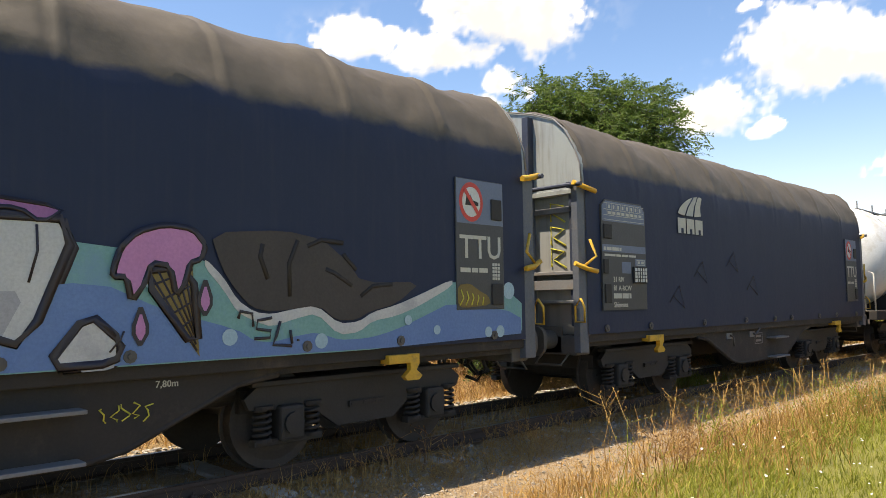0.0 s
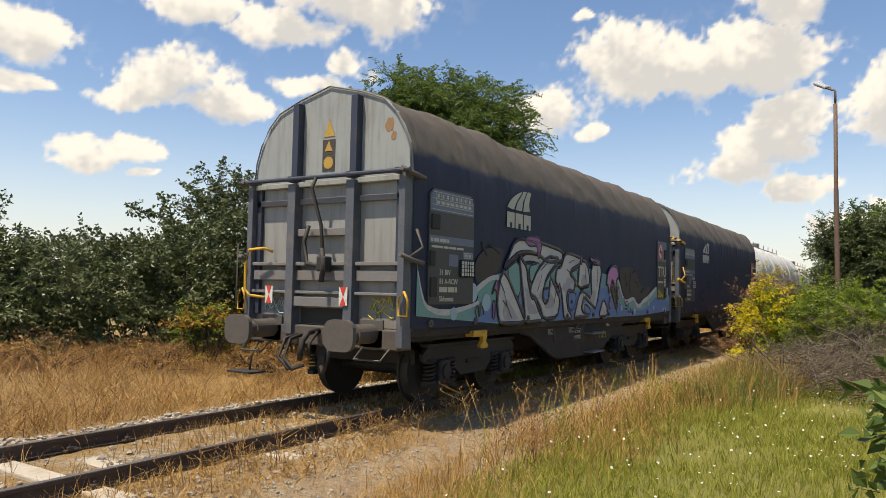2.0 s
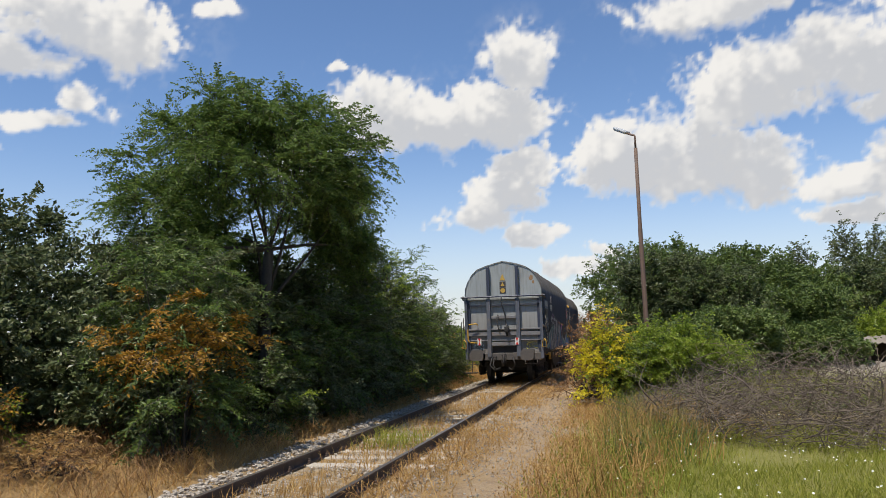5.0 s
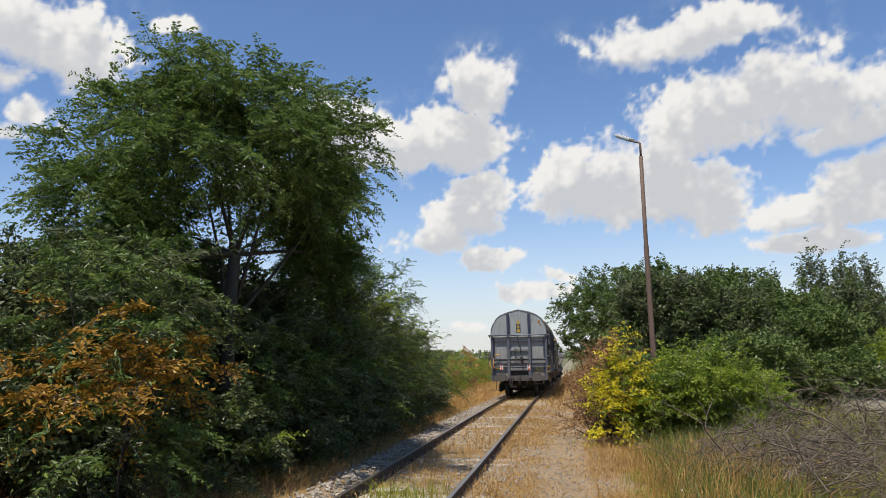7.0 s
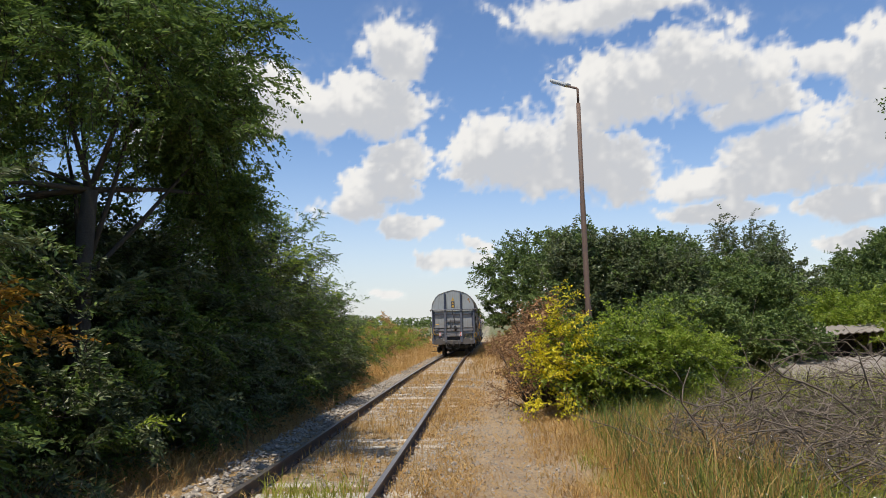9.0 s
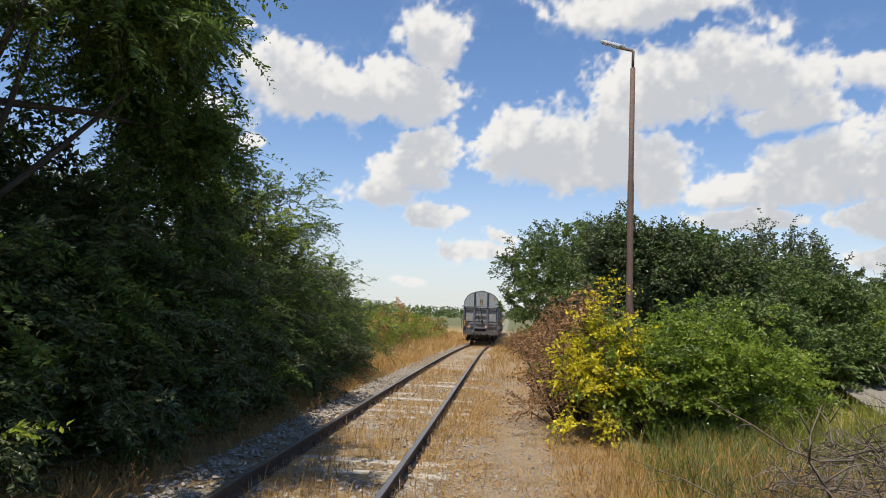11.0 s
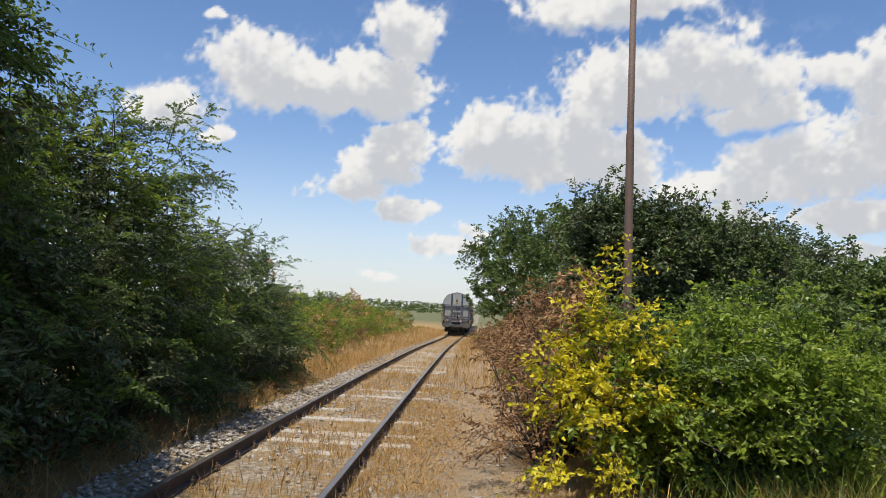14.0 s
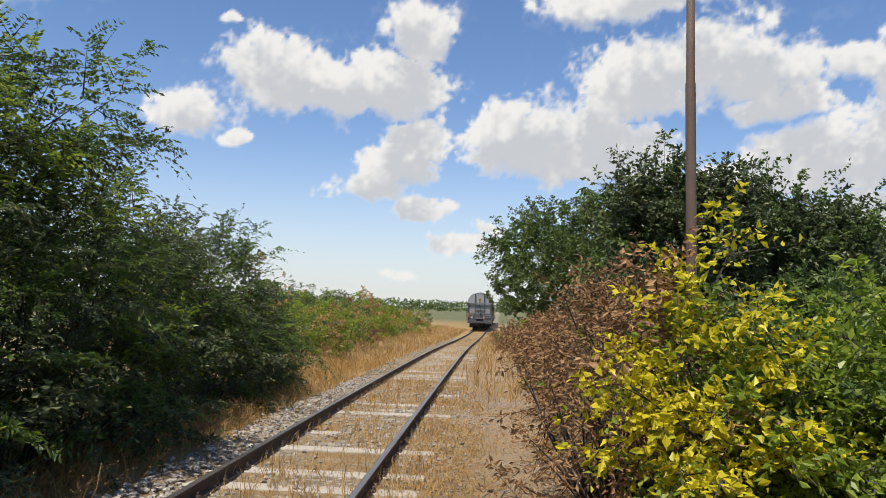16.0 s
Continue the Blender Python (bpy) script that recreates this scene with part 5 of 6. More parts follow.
    rod(bm, (-0.3, 4.0, 0.7), (-0.3, 8.0, 0.7), 0.05)
    rod(bm, (0.7, 7.6, 0.75), (0.7, 8.6, 0.75), 0.14, seg=14)
    part("brake_gear", bm, BOGIE, wagon)
    wheels = bogie(wagon, 2.15) + bogie(wagon, LONG - 2.15)
    sign_plate(wagon)
    company_mark(wagon)
    far_plate(wagon, painted)
    if painted:
        graffiti(wagon)
        for x in (-0.87, 0.47):
            lamp = flat_xz(back, "tail_sign", [(x - 0.07, 1.36), (x + 0.07, 1.36), (x + 0.07, 1.6), (x - 0.07, 1.6)], -0.18, WHITE, "red and white tail board")
            for z0, z1 in ((1.36, 1.47), (1.6, 1.49)):
                flat_xz(lamp, "red_field", [(x - 0.05, z0), (x + 0.05, z0), (x + 0.006, z1), (x - 0.006, z1)], -0.1845, RED)
        for z, m in ((3.72, ORANGE), (3.5, MUD), (3.28, MUD)):
            if m is ORANGE:
                flat_xz(back, "warning_triangle", [(-0.1, 3.64), (0.1, 3.64), (0, 3.88)], -0.008, ORANGE)
            else:
                pl = flat_xz(back, "warning_plate", [(-0.11, z - 0.11), (0.11, z - 0.11), (0.11, z + 0.1), (-0.11, z + 0.1)], -0.008, MUD)
                shape = [(-0.07, z - 0.06), (0.07, z - 0.06), (0, z + 0.08)] if z > 3.4 else [(0.085 * math.cos(k * math.tau / 16), z + 0.085 * math.sin(k * math.tau / 16)) for k in range(16)]
                flat_xz(pl, "warning_mark", shape, -0.012, ORANGE)
        for x0, m in ((-1.12, SCRAWL), (0.78, CHALK)):
            bm = bmesh.new()
            r2 = random.Random(int(100 * x0 + 300))
            for k in range(4):
                z = 1.22 + k * 0.07
                tube(bm, [(x0 + q * 0.045 + r2.uniform(-0.03, 0.03), -0.006, z + r2.uniform(-0.06, 0.16) * (1 if q % 2 else 0.3)) for q in range(9)], 0.008, 4)
            part("scrawl", bm, m, back)
        for cx, cz, q in ((1.02, 3.7, 0.08), (1.09, 3.55, 0.05)):
            flat_xz(back, "rust_patch", [(cx + q * (0.8 + 0.2 * math.sin(5.3 * k + cx * 9)) * math.cos(k * math.tau / 14), cz + 1.5 * q * (0.8 + 0.2 * math.sin(3.7 * k + cz * 7)) * math.sin(k * math.tau / 14)) for k in range(14)], -0.004, RUST)
    else:
        bm = bmesh.new()
        for k, z in enumerate((2.62, 2.3, 2.0)):
            tube(bm, [(0.86, -0.012, z), (0.86, -0.012, z + 0.25), (1.08, -0.012, z + 0.2), (0.9, -0.012, z + 0.1), (1.1, -0.012, z - 0.02)], 0.014, 4)
        part("scrawl", bm, CHALK, back)
        bm = bmesh.new()
        for y, z in ((3.0, 1.9), (4.2, 2.1), (2.2, 1.5), (5.0, 1.7)):
            tube(bm, [(1.412, y, z), (1.412, y + 0.3, z + 0.25), (1.412, y + 0.45, z - 0.1), (1.412, y + 0.1, z + 0.1)], 0.006, 4)
        tagged(part("faint_scrawl", bm, MUD, wagon), kind="stuff")
    return wagon, wheels


def build_tank(label):
    tank = tagged(new("tank_wagon"), label, "railway wagon", "wagons of the train")
    bm = bmesh.new()
    prof = [(0.2, 0.0), (0.22, 0.6), (0.32, 1.0), (0.5, 1.25), (0.8, 1.4), (1.1, 1.45)]
    seg = 40
    rings = []
    for y, r in prof + [(14.6 - y, r) for y, r in prof[::-1]]:
        rings.append([bm.verts.new((max(r, 0.01) * math.sin(k * math.tau / seg), y, 2.7 + max(r, 0.01) * math.cos(k * math.tau / seg))) for k in range(seg)])
    for a, b in zip(rings, rings[1:]):
        for k in range(seg):
            f = bm.faces.new((a[k], b[k], b[(k + 1) % seg], a[(k + 1) % seg]))
            f.smooth = True
    part("barrel", bm, TANK, tank)
    for y in (1.6, 4.2, 6.8, 9.4, 12.0, 13.4):
        bm = bmesh.new()
        pts = [(1.465 * math.sin(a), y, 2.7 + 1.465 * math.cos(a)) for a in np.linspace(-2.4, 2.4, 30)]
        tube(bm, pts, 0.03, 5)
        part("strap", bm, WHITE, tank)
    bm = bmesh.new()
    box(bm, -0.35, 0.35, 2.0, 12.5, 4.16, 4.2)
    for y in np.arange(2.0, 12.6, 1.5):
        for x in (-0.35, 0.35):
            rod(bm, (x, y, 4.1), (x, y, 4.4), 0.02, seg=5)
    rod(bm, (0, 7, 4.1), (0, 7, 4.45), 0.3, seg=16)
    part("walkway", bm, BARGREY, tank)
    bm = bmesh.new()
    box(bm, -1.25, 1.25, 0, 14.6, 0.95, 1.2, 0.02)
    for y in (2.0, 12.6):
        box(bm, -1.1, 1.1, y - 0.3, y + 0.3, 1.2, 1.75, 0.03)
    part("frame", bm, FRAME, tank)
    for x in (-1.2, 1.2):
        part("end_rail", tube(bmesh.new(), [(x, 0.1, 1.2), (x, 0.05, 2.2), (x * 0.8, 0.05, 2.3), (x * 0.8, 0.1, 1.2)], 0.022, 6), WHITE, tank)
    for x in (-0.875, 0.875):
        buffer(tank, x, 0.0, -1)
        buffer(tank, x, 14.6, 1)
    return tank, bogie(tank, 2.2) + bogie(tank, 12.4)


w_a, wh_a = build_wagon("dark blue curtain-sided wagon with graffiti on its shaded flank", True, 3.0)
TRAIN.append((w_a, 0.0, wh_a))
w_b, wh_b = build_wagon("dark blue curtain-sided wagon without graffiti, coupled ahead", False, 17.0)
TRAIN.append((w_b, 12.95, wh_b))
w_c, wh_c = build_tank("pale grey cylindrical tank wagon with white straps")
TRAIN.append((w_c, 26.6, wh_c))
w_d, wh_d = build_tank("pale grey cylindrical tank wagon at the head, dusty")
TRAIN.append((w_d, 42.5, wh_d))

# ---- lamp post and shed ----


def build_lamp_post():
    z = float(land(4.7, 26))
    post = tagged(new("street_lamp"), "tall rusty steel lamp post with a slim grey lamp head", "street lamp")
    post.location = (4.7, 26, z)
    top = 8.26 - z
    bm = bmesh.new()
    tube(bm, [(0.04, 0, -0.3), (0.03, 0, 2.2), (0.02, 0, 2.25), (0.0, 0, 5.2), (0, 0, 5.25), (0, 0, top - 0.4)], [0.09, 0.086, 0.078, 0.074, 0.064, 0.06], 14)
    part("pole", bm, POLE, post)
    bm = bmesh.new()
    tube(bm, [(0, 0, top - 0.5), (0, 0, top + 0.02), (-0.03, 0.04, top + 0.06), (-0.12, 0.15, top + 0.12), (-0.22, 0.28, top + 0.2)], 0.035, 8)
    part("arm", bm, POLE, post)
    bm = bmesh.new()
    box(bm, -0.11, 0.11, -0.38, 0.38, -0.05, 0.05, 0.04)
    head = part("lamp_head", bm, LAMP, post)
    d = Vector((-0.5, 0.62, 0.4)).normalized()
    head.matrix_local = Matrix.Translation((-0.43, 0.53, top + 0.4)) @ d.to_track_quat("Y", "Z").to_matrix().to_4x4()
    bm = bmesh.new()
    box(bm, -0.085, 0.085, -0.3, 0.3, -0.075, -0.045, 0.015)
    part("lamp_cover", bm, WHITE, head)
    return post


build_lamp_post()


def build_shed():
    x0, y0 = 13.9, 34.6
    z = float(land(x0, y0))
    shed = tagged(new("low_shed"), "low lean-to shed with a weathered corrugated roof among bushes", "shed")
    shed.location = (x0, y0, z)
    vs, fs, n = [], [], 70
    for i in range(n + 1):
        u = i / n * 5.0
        c = 0.03 * math.sin(i * math.pi * 0.5)
        vs += [(u - 0.6, -1.3, 1.12 + c + 0.05 * u), (u - 0.6, 1.3, 1.32 + c + 0.05 * u), (u - 0.6, -1.3, 1.09 + c + 0.05 * u), (u - 0.6, 1.3, 1.29 + c + 0.05 * u)]
    for i in range(n):
        a, b = i * 4, i * 4 + 4
        fs += [(a, b, b + 1, a + 1), (a + 2, a + 3, b + 3, b + 2), (a, a + 2, b + 2, b)]
    raw("roof", vs, fs, ROOF, shed)
    for x, y in ((-0.4, -1.1), (2.0, -1.1), (4.2, -1.1), (-0.4, 1.1), (4.2, 1.1)):
        part("post", box(bmesh.new(), x - 0.04, x + 0.04, y - 0.04, y + 0.04, -0.1, 1.12 + 0.05 * (x + 0.6) + 0.08 * (y + 1.3)), BARK, shed)
    part("back_wall", box(bmesh.new(), -0.5, 4.3, 1.12, 1.2, -0.1, 1.2), FRAME, shed)
    low = tagged(new("fallen_roof_sheet"), "old corrugated roofing sheet lying tilted in the grass", "roof sheet")
    lx, ly = 11.0, 25.6
    low.location = (lx, ly, float(land(lx, ly)))
    vs, fs = [], []
    for i in range(61):
        u = i / 60 * 4.4
        c = 0.025 * math.sin(i * math.pi * 0.5)
        vs += [(u - 1.2, -1.0, 0.06 + c), (u - 1.2, 1.8, 0.62 + c), (u - 1.2, -1.0, 0.03 + c), (u - 1.2, 1.8, 0.59 + c)]
    for i in range(60):
        a, b = i * 4, i * 4 + 4
        fs += [(a, b, b + 1, a + 1), (a + 2, a + 3, b + 3, b + 2), (a, a + 2, b + 2, b)]
    raw("sheet", vs, fs, ROOF, low)
    bm = bmesh.new()
    for x in (-1.0, 1.0, 3.0):
        rod(bm, (x, 1.6, -0.1), (x, 1.6, 0.56), 0.06, seg=8)
    part("prop", bm, BARK, low)


build_shed()

# ---- trees and bushes ----
def pads(seed, centre, radii, count, size, flat):
    """Flat layers of foliage set over a rounded crown."""
    r2 = np.random.default_rng(seed)
    out = []
    for k in range(count):
        up = 1 - 1.45 * (k + 0.5) / count
        a = k * 2.399 + r2.normal() * 0.25
        w_ = math.sqrt(max(0.05, 1 - up * up)) * r2.uniform(0.66, 1.12)
        q = size * r2.uniform(0.7, 1.25)
        out.append((centre[0] + radii[0] * w_ * math.cos(a), centre[1] + radii[1] * w_ * math.sin(a), centre[2] + radii[2] * up, q, q, flat * r2.uniform(0.8, 1.3)))
    return out


plant("locust_tree", "tall dark green locust tree with feathery leaves overhanging the line", "tree", (-3.4, 14.8),
      pads(5, (-3.7, 14.9, 5.2), (2.0, 1.8, 1.5), 22, 0.9, 0.2) + [(-4.9, 14.0, 4.3, 1.0, 1.1, 0.6), (-2.3, 16.3, 5.2, 0.7, 0.8, 0.24), (-2.9, 18.0, 3.85, 0.7, 0.8, 0.26), (-4.2, 13.2, 3.5, 0.9, 0.8, 0.3), (-2.3, 15.6, 5.9, 0.7, 0.7, 0.24), (-5.2, 15.4, 3.4, 1.2, 1.4, 0.8), (-3.7, 14.6, 6.0, 1.0, 0.9, 0.4)],
      [(G_LOCUST, 0.9, None), (G_LOCUST, 0.2, [(-2.7, 18.0, 3.95, 0.6, 0.8, 0.28), (-2.9, 17.2, 4.5, 0.6, 0.8, 0.22), (-2.25, 16.4, 5.1, 0.6, 0.7, 0.22)])], 12500, 15, 0.3, 0.075, 0.42, 0.14, (0.25, -0.1, 3.6), 11, 0.45, 0.35, pinnate=True, shoot=0.62)
# mostly dark hedge leaf: the tree's shade is put into the leaf colour
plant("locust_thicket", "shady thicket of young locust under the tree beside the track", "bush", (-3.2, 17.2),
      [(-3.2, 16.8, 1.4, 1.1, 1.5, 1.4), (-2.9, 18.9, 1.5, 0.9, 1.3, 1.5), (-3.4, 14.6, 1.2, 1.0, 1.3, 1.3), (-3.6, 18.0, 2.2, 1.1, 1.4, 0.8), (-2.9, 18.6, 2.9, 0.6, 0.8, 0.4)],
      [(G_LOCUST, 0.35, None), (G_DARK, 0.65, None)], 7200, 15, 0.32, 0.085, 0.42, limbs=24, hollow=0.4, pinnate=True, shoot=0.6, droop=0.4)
plant("locust_shrub", "tall feathery locust shrub at the edge of the ballast", "bush", (-2.9, 22.0),
      [(-3.1, 21.4, 2.2, 0.8, 1.2, 1.2), (-2.8, 22.8, 1.5, 0.8, 1.1, 1.3), (-2.8, 21.9, 3.2, 0.5, 0.7, 0.5), (-3.3, 20.2, 1.5, 1.1, 1.0, 1.3), (-3.5, 21.6, 3.4, 0.6, 0.8, 0.6), (-2.4, 22.3, 3.5, 0.3, 0.5, 0.6)],
      [(G_LOCUST, 0.5, None), (G_DARK, 0.4, None), (G_LIGHT, 0.16, [(-2.9, 21.4, 3.1, 0.7, 1.0, 0.7), (-2.7, 22.6, 2.3, 0.6, 0.9, 0.9), (-3.4, 20.6, 2.8, 0.7, 0.8, 0.6)])], 5600, 19, 0.28, 0.058, 0.4, limbs=30, hollow=0.35, pinnate=True, shoot=0.8, rise=0.6, droop=0.4)
plant("locust_shrub", "feathery locust shrub with a fringed top beside the track", "bush", (-3.3, 27.2),
      [(-3.4, 26.4, 1.6, 1.0, 1.3, 1.2), (-3.3, 28.0, 1.7, 0.9, 1.2, 1.1), (-3.6, 25.0, 1.9, 0.9, 1.0, 1.0), (-3.0, 29.6, 1.0, 0.8, 1.0, 0.8)],
      [(G_LOCUST, 0.5, None), (G_DARK, 0.4, None)], 5600, 19, 0.28, 0.058, 0.4, limbs=30, hollow=0.35, pinnate=True, shoot=0.75, rise=0.5, droop=0.4)
for i, (x, y, h, r) in enumerate(((-7.2, 12.2, 4.4, 2.2), (-9.6, 10.6, 2.9, 2.3), (-6.3, 9.7, 2.7, 1.5), (-10.0, 7.2, 2.7, 2.0), (-13.0, 8.5, 3.0, 2.4), (-7.6, 7.4, 2.1, 1.5), (-15.5, 5.0, 2.4, 2.2), (-12.2, 3.8, 2.0, 1.7), (-19.0, 6.5, 2.9, 2.6), (-4.9, 12.6, 3.3, 1.6), (-5.6, 14.6, 3.9, 1.7), (-5.2, 17.6, 4.0, 1.8), (-4.2, 11.6, 2.3, 1.1), (-5.4, 20.5, 3.6, 1.7), (-5.8, 24, 3.2, 1.8))):
    plant("hedge_bush", "dense dark green bush with small glossy leaves", "bush", (x, y),
          [(x, y, h * 0.45, r, r, h * 0.5), (x + 0.5, y - 0.6, h * 0.68, r * 0.6, r * 0.6, h * 0.3), (x - 0.6, y + 0.5, h * 0.6, r * 0.6, r * 0.6, h * 0.35), (x + 0.3, y - r * 0.5, h * 0.3, r * 0.7, r * 0.5, h * 0.3)],
          [(G_DARK, 1.0, None)], int(2100 * r * h / 4.5), 8, 0.26, 0.1, 0.6, limbs=16, hollow=0.4, group="dark hedge", shoot=0.45, rise=0.5)
plant("autumn_locust_bush", "young locust bush with orange and yellow lower sprays", "bush", (-3.0, 11.3),
      [(-3.0, 11.1, 2.4, 1.0, 1.0, 0.9), (-2.7, 10.8, 1.0, 0.85, 0.8, 0.9), (-3.5, 11.7, 1.6, 1.1, 1.0, 1.3)],
      [(G_MID, 0.35, None), (G_LOCUST, 0.25, None), (G_DARK, 0.25, None), (G_ORANGE, 0.14, [(-2.7, 10.6, 1.6, 0.85, 0.7, 0.17), (-2.4, 11.5, 1.75, 0.5, 0.5, 0.16)]), (G_ORANGE, 0.02, [(-2.7, 10.6, 2.3, 0.4, 0.4, 0.25)])], 3000, 13, 0.28, 0.075, 0.42, limbs=30, hollow=0.3, pinnate=True, shoot=0.5, droop=0.4)
plant("autumn_sprig_bush", "low bush with yellowing sprays at the foot of the hedge", "bush", (-4.5, 8.8),
      [(-4.5, 8.8, 0.6, 0.6, 0.6, 0.55)], [(G_LIGHT, 0.6, None), (G_ORANGE, 0.3, [(-4.4, 8.7, 0.9, 0.5, 0.5, 0.2)])], 260, 10, 0.3, 0.07, 0.45, limbs=12, pinnate=True)

for i, (x, y, h, r, m) in enumerate(((-4.6, 31.5, 2.3, 1.5, G_MID), (-5.2, 35, 1.9, 1.7, G_LIGHT), (-4.8, 39, 1.7, 1.6, G_LIGHT), (-5.6, 43.5, 1.9, 2.0, G_MID), (-5.0, 48, 1.6, 1.8, G_LIGHT), (-6.0, 54, 1.7, 2.3, G_BROWN), (-5.6, 60, 1.4, 2.2, G_LIGHT), (-6.5, 67, 1.5, 2.8, G_MID), (-6.2, 76, 1.2, 2.8, G_LIGHT), (-7.5, 88, 1.3, 3.4, G_MID), (-12.5, 62, 3.2, 2.0, G_MID), (-14, 66, 2.9, 1.8, G_DARK))):
    zz = float(dip(y))
    h += 0.9 if y > 40 else 0.3
    plant("track_side_bush", "low scrubby bush on the dry bank beyond the rails", "bush", (x, y),
          [(x, y, zz + h * 0.42, r, r * 1.4, h * 0.5), (x + 0.6, y + 1, zz + h * 0.5, r * 0.6, r, h * 0.45)], [(m, 0.6, None), (G_LIGHT if i % 2 else STRAW, 0.3, None)], 1300, 8, 0.32, 0.1, 0.45, limbs=14, hollow=0.2, droop=0.5, group="scrub along the bank", shoot=0.4, rise=0.6)

for x, y, h, r in ((-5.6, 6.4, 0.75, 0.8), (-7.2, 5.6, 0.9, 0.9), (-4.4, 7.6, 0.6, 0.6), (-8.6, 4.4, 0.8, 0.9), (-3.6, 9.2, 0.5, 0.5)):
    plant("dead_shrub", "low tangle of dead russet stems and straw on the bank", "bush", (x, y), [(x, y, h * 0.35, r, r * 0.9, h * 0.5)], [(G_BROWN, 0.35, None), (STRAW, 0.65, None)], 520, 8, 0.3, 0.07, 0.22, limbs=24, hollow=0.1, droop=0.6, group="dead shrubs", shoot=0.3, rise=0.5)

plant("yellowing_bush", "leafy bush with bright yellow leaves on one flank", "bush", (4.8, 21.2),
      [(4.8, 21.2, 0.8, 1.1, 1.2, 0.9), (6.0, 21.9, 0.65, 1.1, 1.1, 0.75), (5.2, 20.6, 0.95, 1.0, 0.8, 0.85), (4.2, 20.9, 1.1, 0.7, 0.9, 0.9), (6.6, 22.2, 0.4, 0.7, 0.7, 0.45)],
      [(G_LIGHT, 0.95, [(4.9, 21.2, 0.8, 1.0, 1.2, 0.9), (6.0, 21.9, 0.65, 1.1, 1.1, 0.75), (5.3, 20.6, 0.95, 0.9, 0.8, 0.85), (6.6, 22.2, 0.4, 0.7, 0.7, 0.45), (4.3, 20.5, 0.7, 0.6, 0.6, 0.6)]), (G_MID, 0.2, None), (G_YELLOW, 0.07, [(3.55, 20.8, 1.65, 0.35, 0.45, 0.3), (3.4, 20.6, 1.1, 0.45, 0.6, 0.75), (3.35, 20.2, 0.6, 0.5, 0.45, 0.6)]), (G_LIGHT, 0.05, [(3.6, 20.6, 0.9, 0.5, 0.6, 0.8)]), (G_BROWN, 0.02, [(3.2, 20.8, 1.1, 0.4, 0.5, 0.7)])], 9000, 7, 0.22, 0.07, 0.62, limbs=70, droop=0.4, hollow=0.35, shoot=0.5, rise=0.6)
plant("withered_bush", "withered bush with curled brown leaves", "bush", (3.1, 22.2),
      [(2.95, 22.0, 0.9, 0.5, 1.1, 1.0), (2.65, 21.0, 0.35, 0.4, 0.8, 0.45), (3.3, 23.2, 1.1, 0.6, 1.2, 0.9)],
      [(G_BROWN, 1.0, None)], 1900, 7, 0.24, 0.06, 0.42, limbs=70, droop=0.4, hollow=0.15, shoot=0.5, rise=0.4)
for x, y, h, r in ((3.7, 26, 1.8, 0.9), (3.6, 29, 1.6, 0.95), (3.5, 33, 1.6, 1.0), (3.5, 38, 1.5, 1.1), (3.4, 44, 1.5, 1.3), (3.6, 51, 1.4, 1.5), (3.2, 60, 1.3, 1.4)):
    zz = float(dip(y))
    plant("withered_bush", "withered brown scrub along the path", "bush", (x, y), [(x, y, zz + h * 0.4, r, 2.2, h * 0.5)], [(G_BROWN, 0.85, None), (G_LIGHT, 0.08, None)], 1200, 8, 0.34, 0.09, 0.45, limbs=20, hollow=0.2, group="withered scrub", shoot=0.4, rise=0.5)

for i, (x, y, h, r, m) in enumerate(((5.6, 57, 8.4, 4.0, G_MID), (8.4, 43, 6.3, 2.9, G_MID), (12.6, 45, 5.9, 3.2, G_MID), (17, 48, 5.0, 3.2, G_DARK), (21.5, 50, 3.8, 3.0, G_MID), (27.5, 55, 7.2, 3.0, G_MID), (36, 62, 6.6, 4.0, G_MID))):
    zz = float(dip(y))
    lob = [(x, y, zz + h * 0.48, r, r, h * 0.42)]
    for k in range(7):
        a = k * 2.4 + i
        lob.append((x + r * 0.62 * math.cos(a), y + r * 0.62 * math.sin(a), zz + h * (0.3 + 0.09 * k), r * 0.48, r * 0.48, h * 0.17))
    plant("orchard_tree", "broad leafy tree behind the scrub, dense to the ground", "tree", (x, y), lob, [(m, 0.8, None), (G_MID, 0.2, None)], 7200, 8, 0.36, 0.17, 0.56, 0.16, (0.1, 0, h * 0.4), 22, hollow=0.5, group="trees behind the scrub", shoot=0.8, rise=0.9)
for x, y, h, r in ((4.9, 28.7, 4.9, 1.0), (6.4, 28.9, 4.6, 1.1), (7.9, 29.2, 4.3, 1.2), (5.6, 30.2, 4.4, 1.2)):
    plant("young_plum_tree", "dark green young plum tree with upright spiky shoots", "tree", (x, y), [(x, y, h * 0.42, r, r, h * 0.4), (x - 0.3, y, h * 0.68, r * 0.6, r * 0.6, h * 0.17), (x + 0.4, y + 0.2, h * 0.62, r * 0.6, r * 0.6, h * 0.18)], [(G_DARK, 0.8, None), (G_MID, 0.25, None)], 3000, 8, 0.24, 0.1, 0.55, 0.08, (0.05, 0, h * 0.35), 14, 0.15, 0.45, "plum trees", shoot=0.7, rise=1.5)
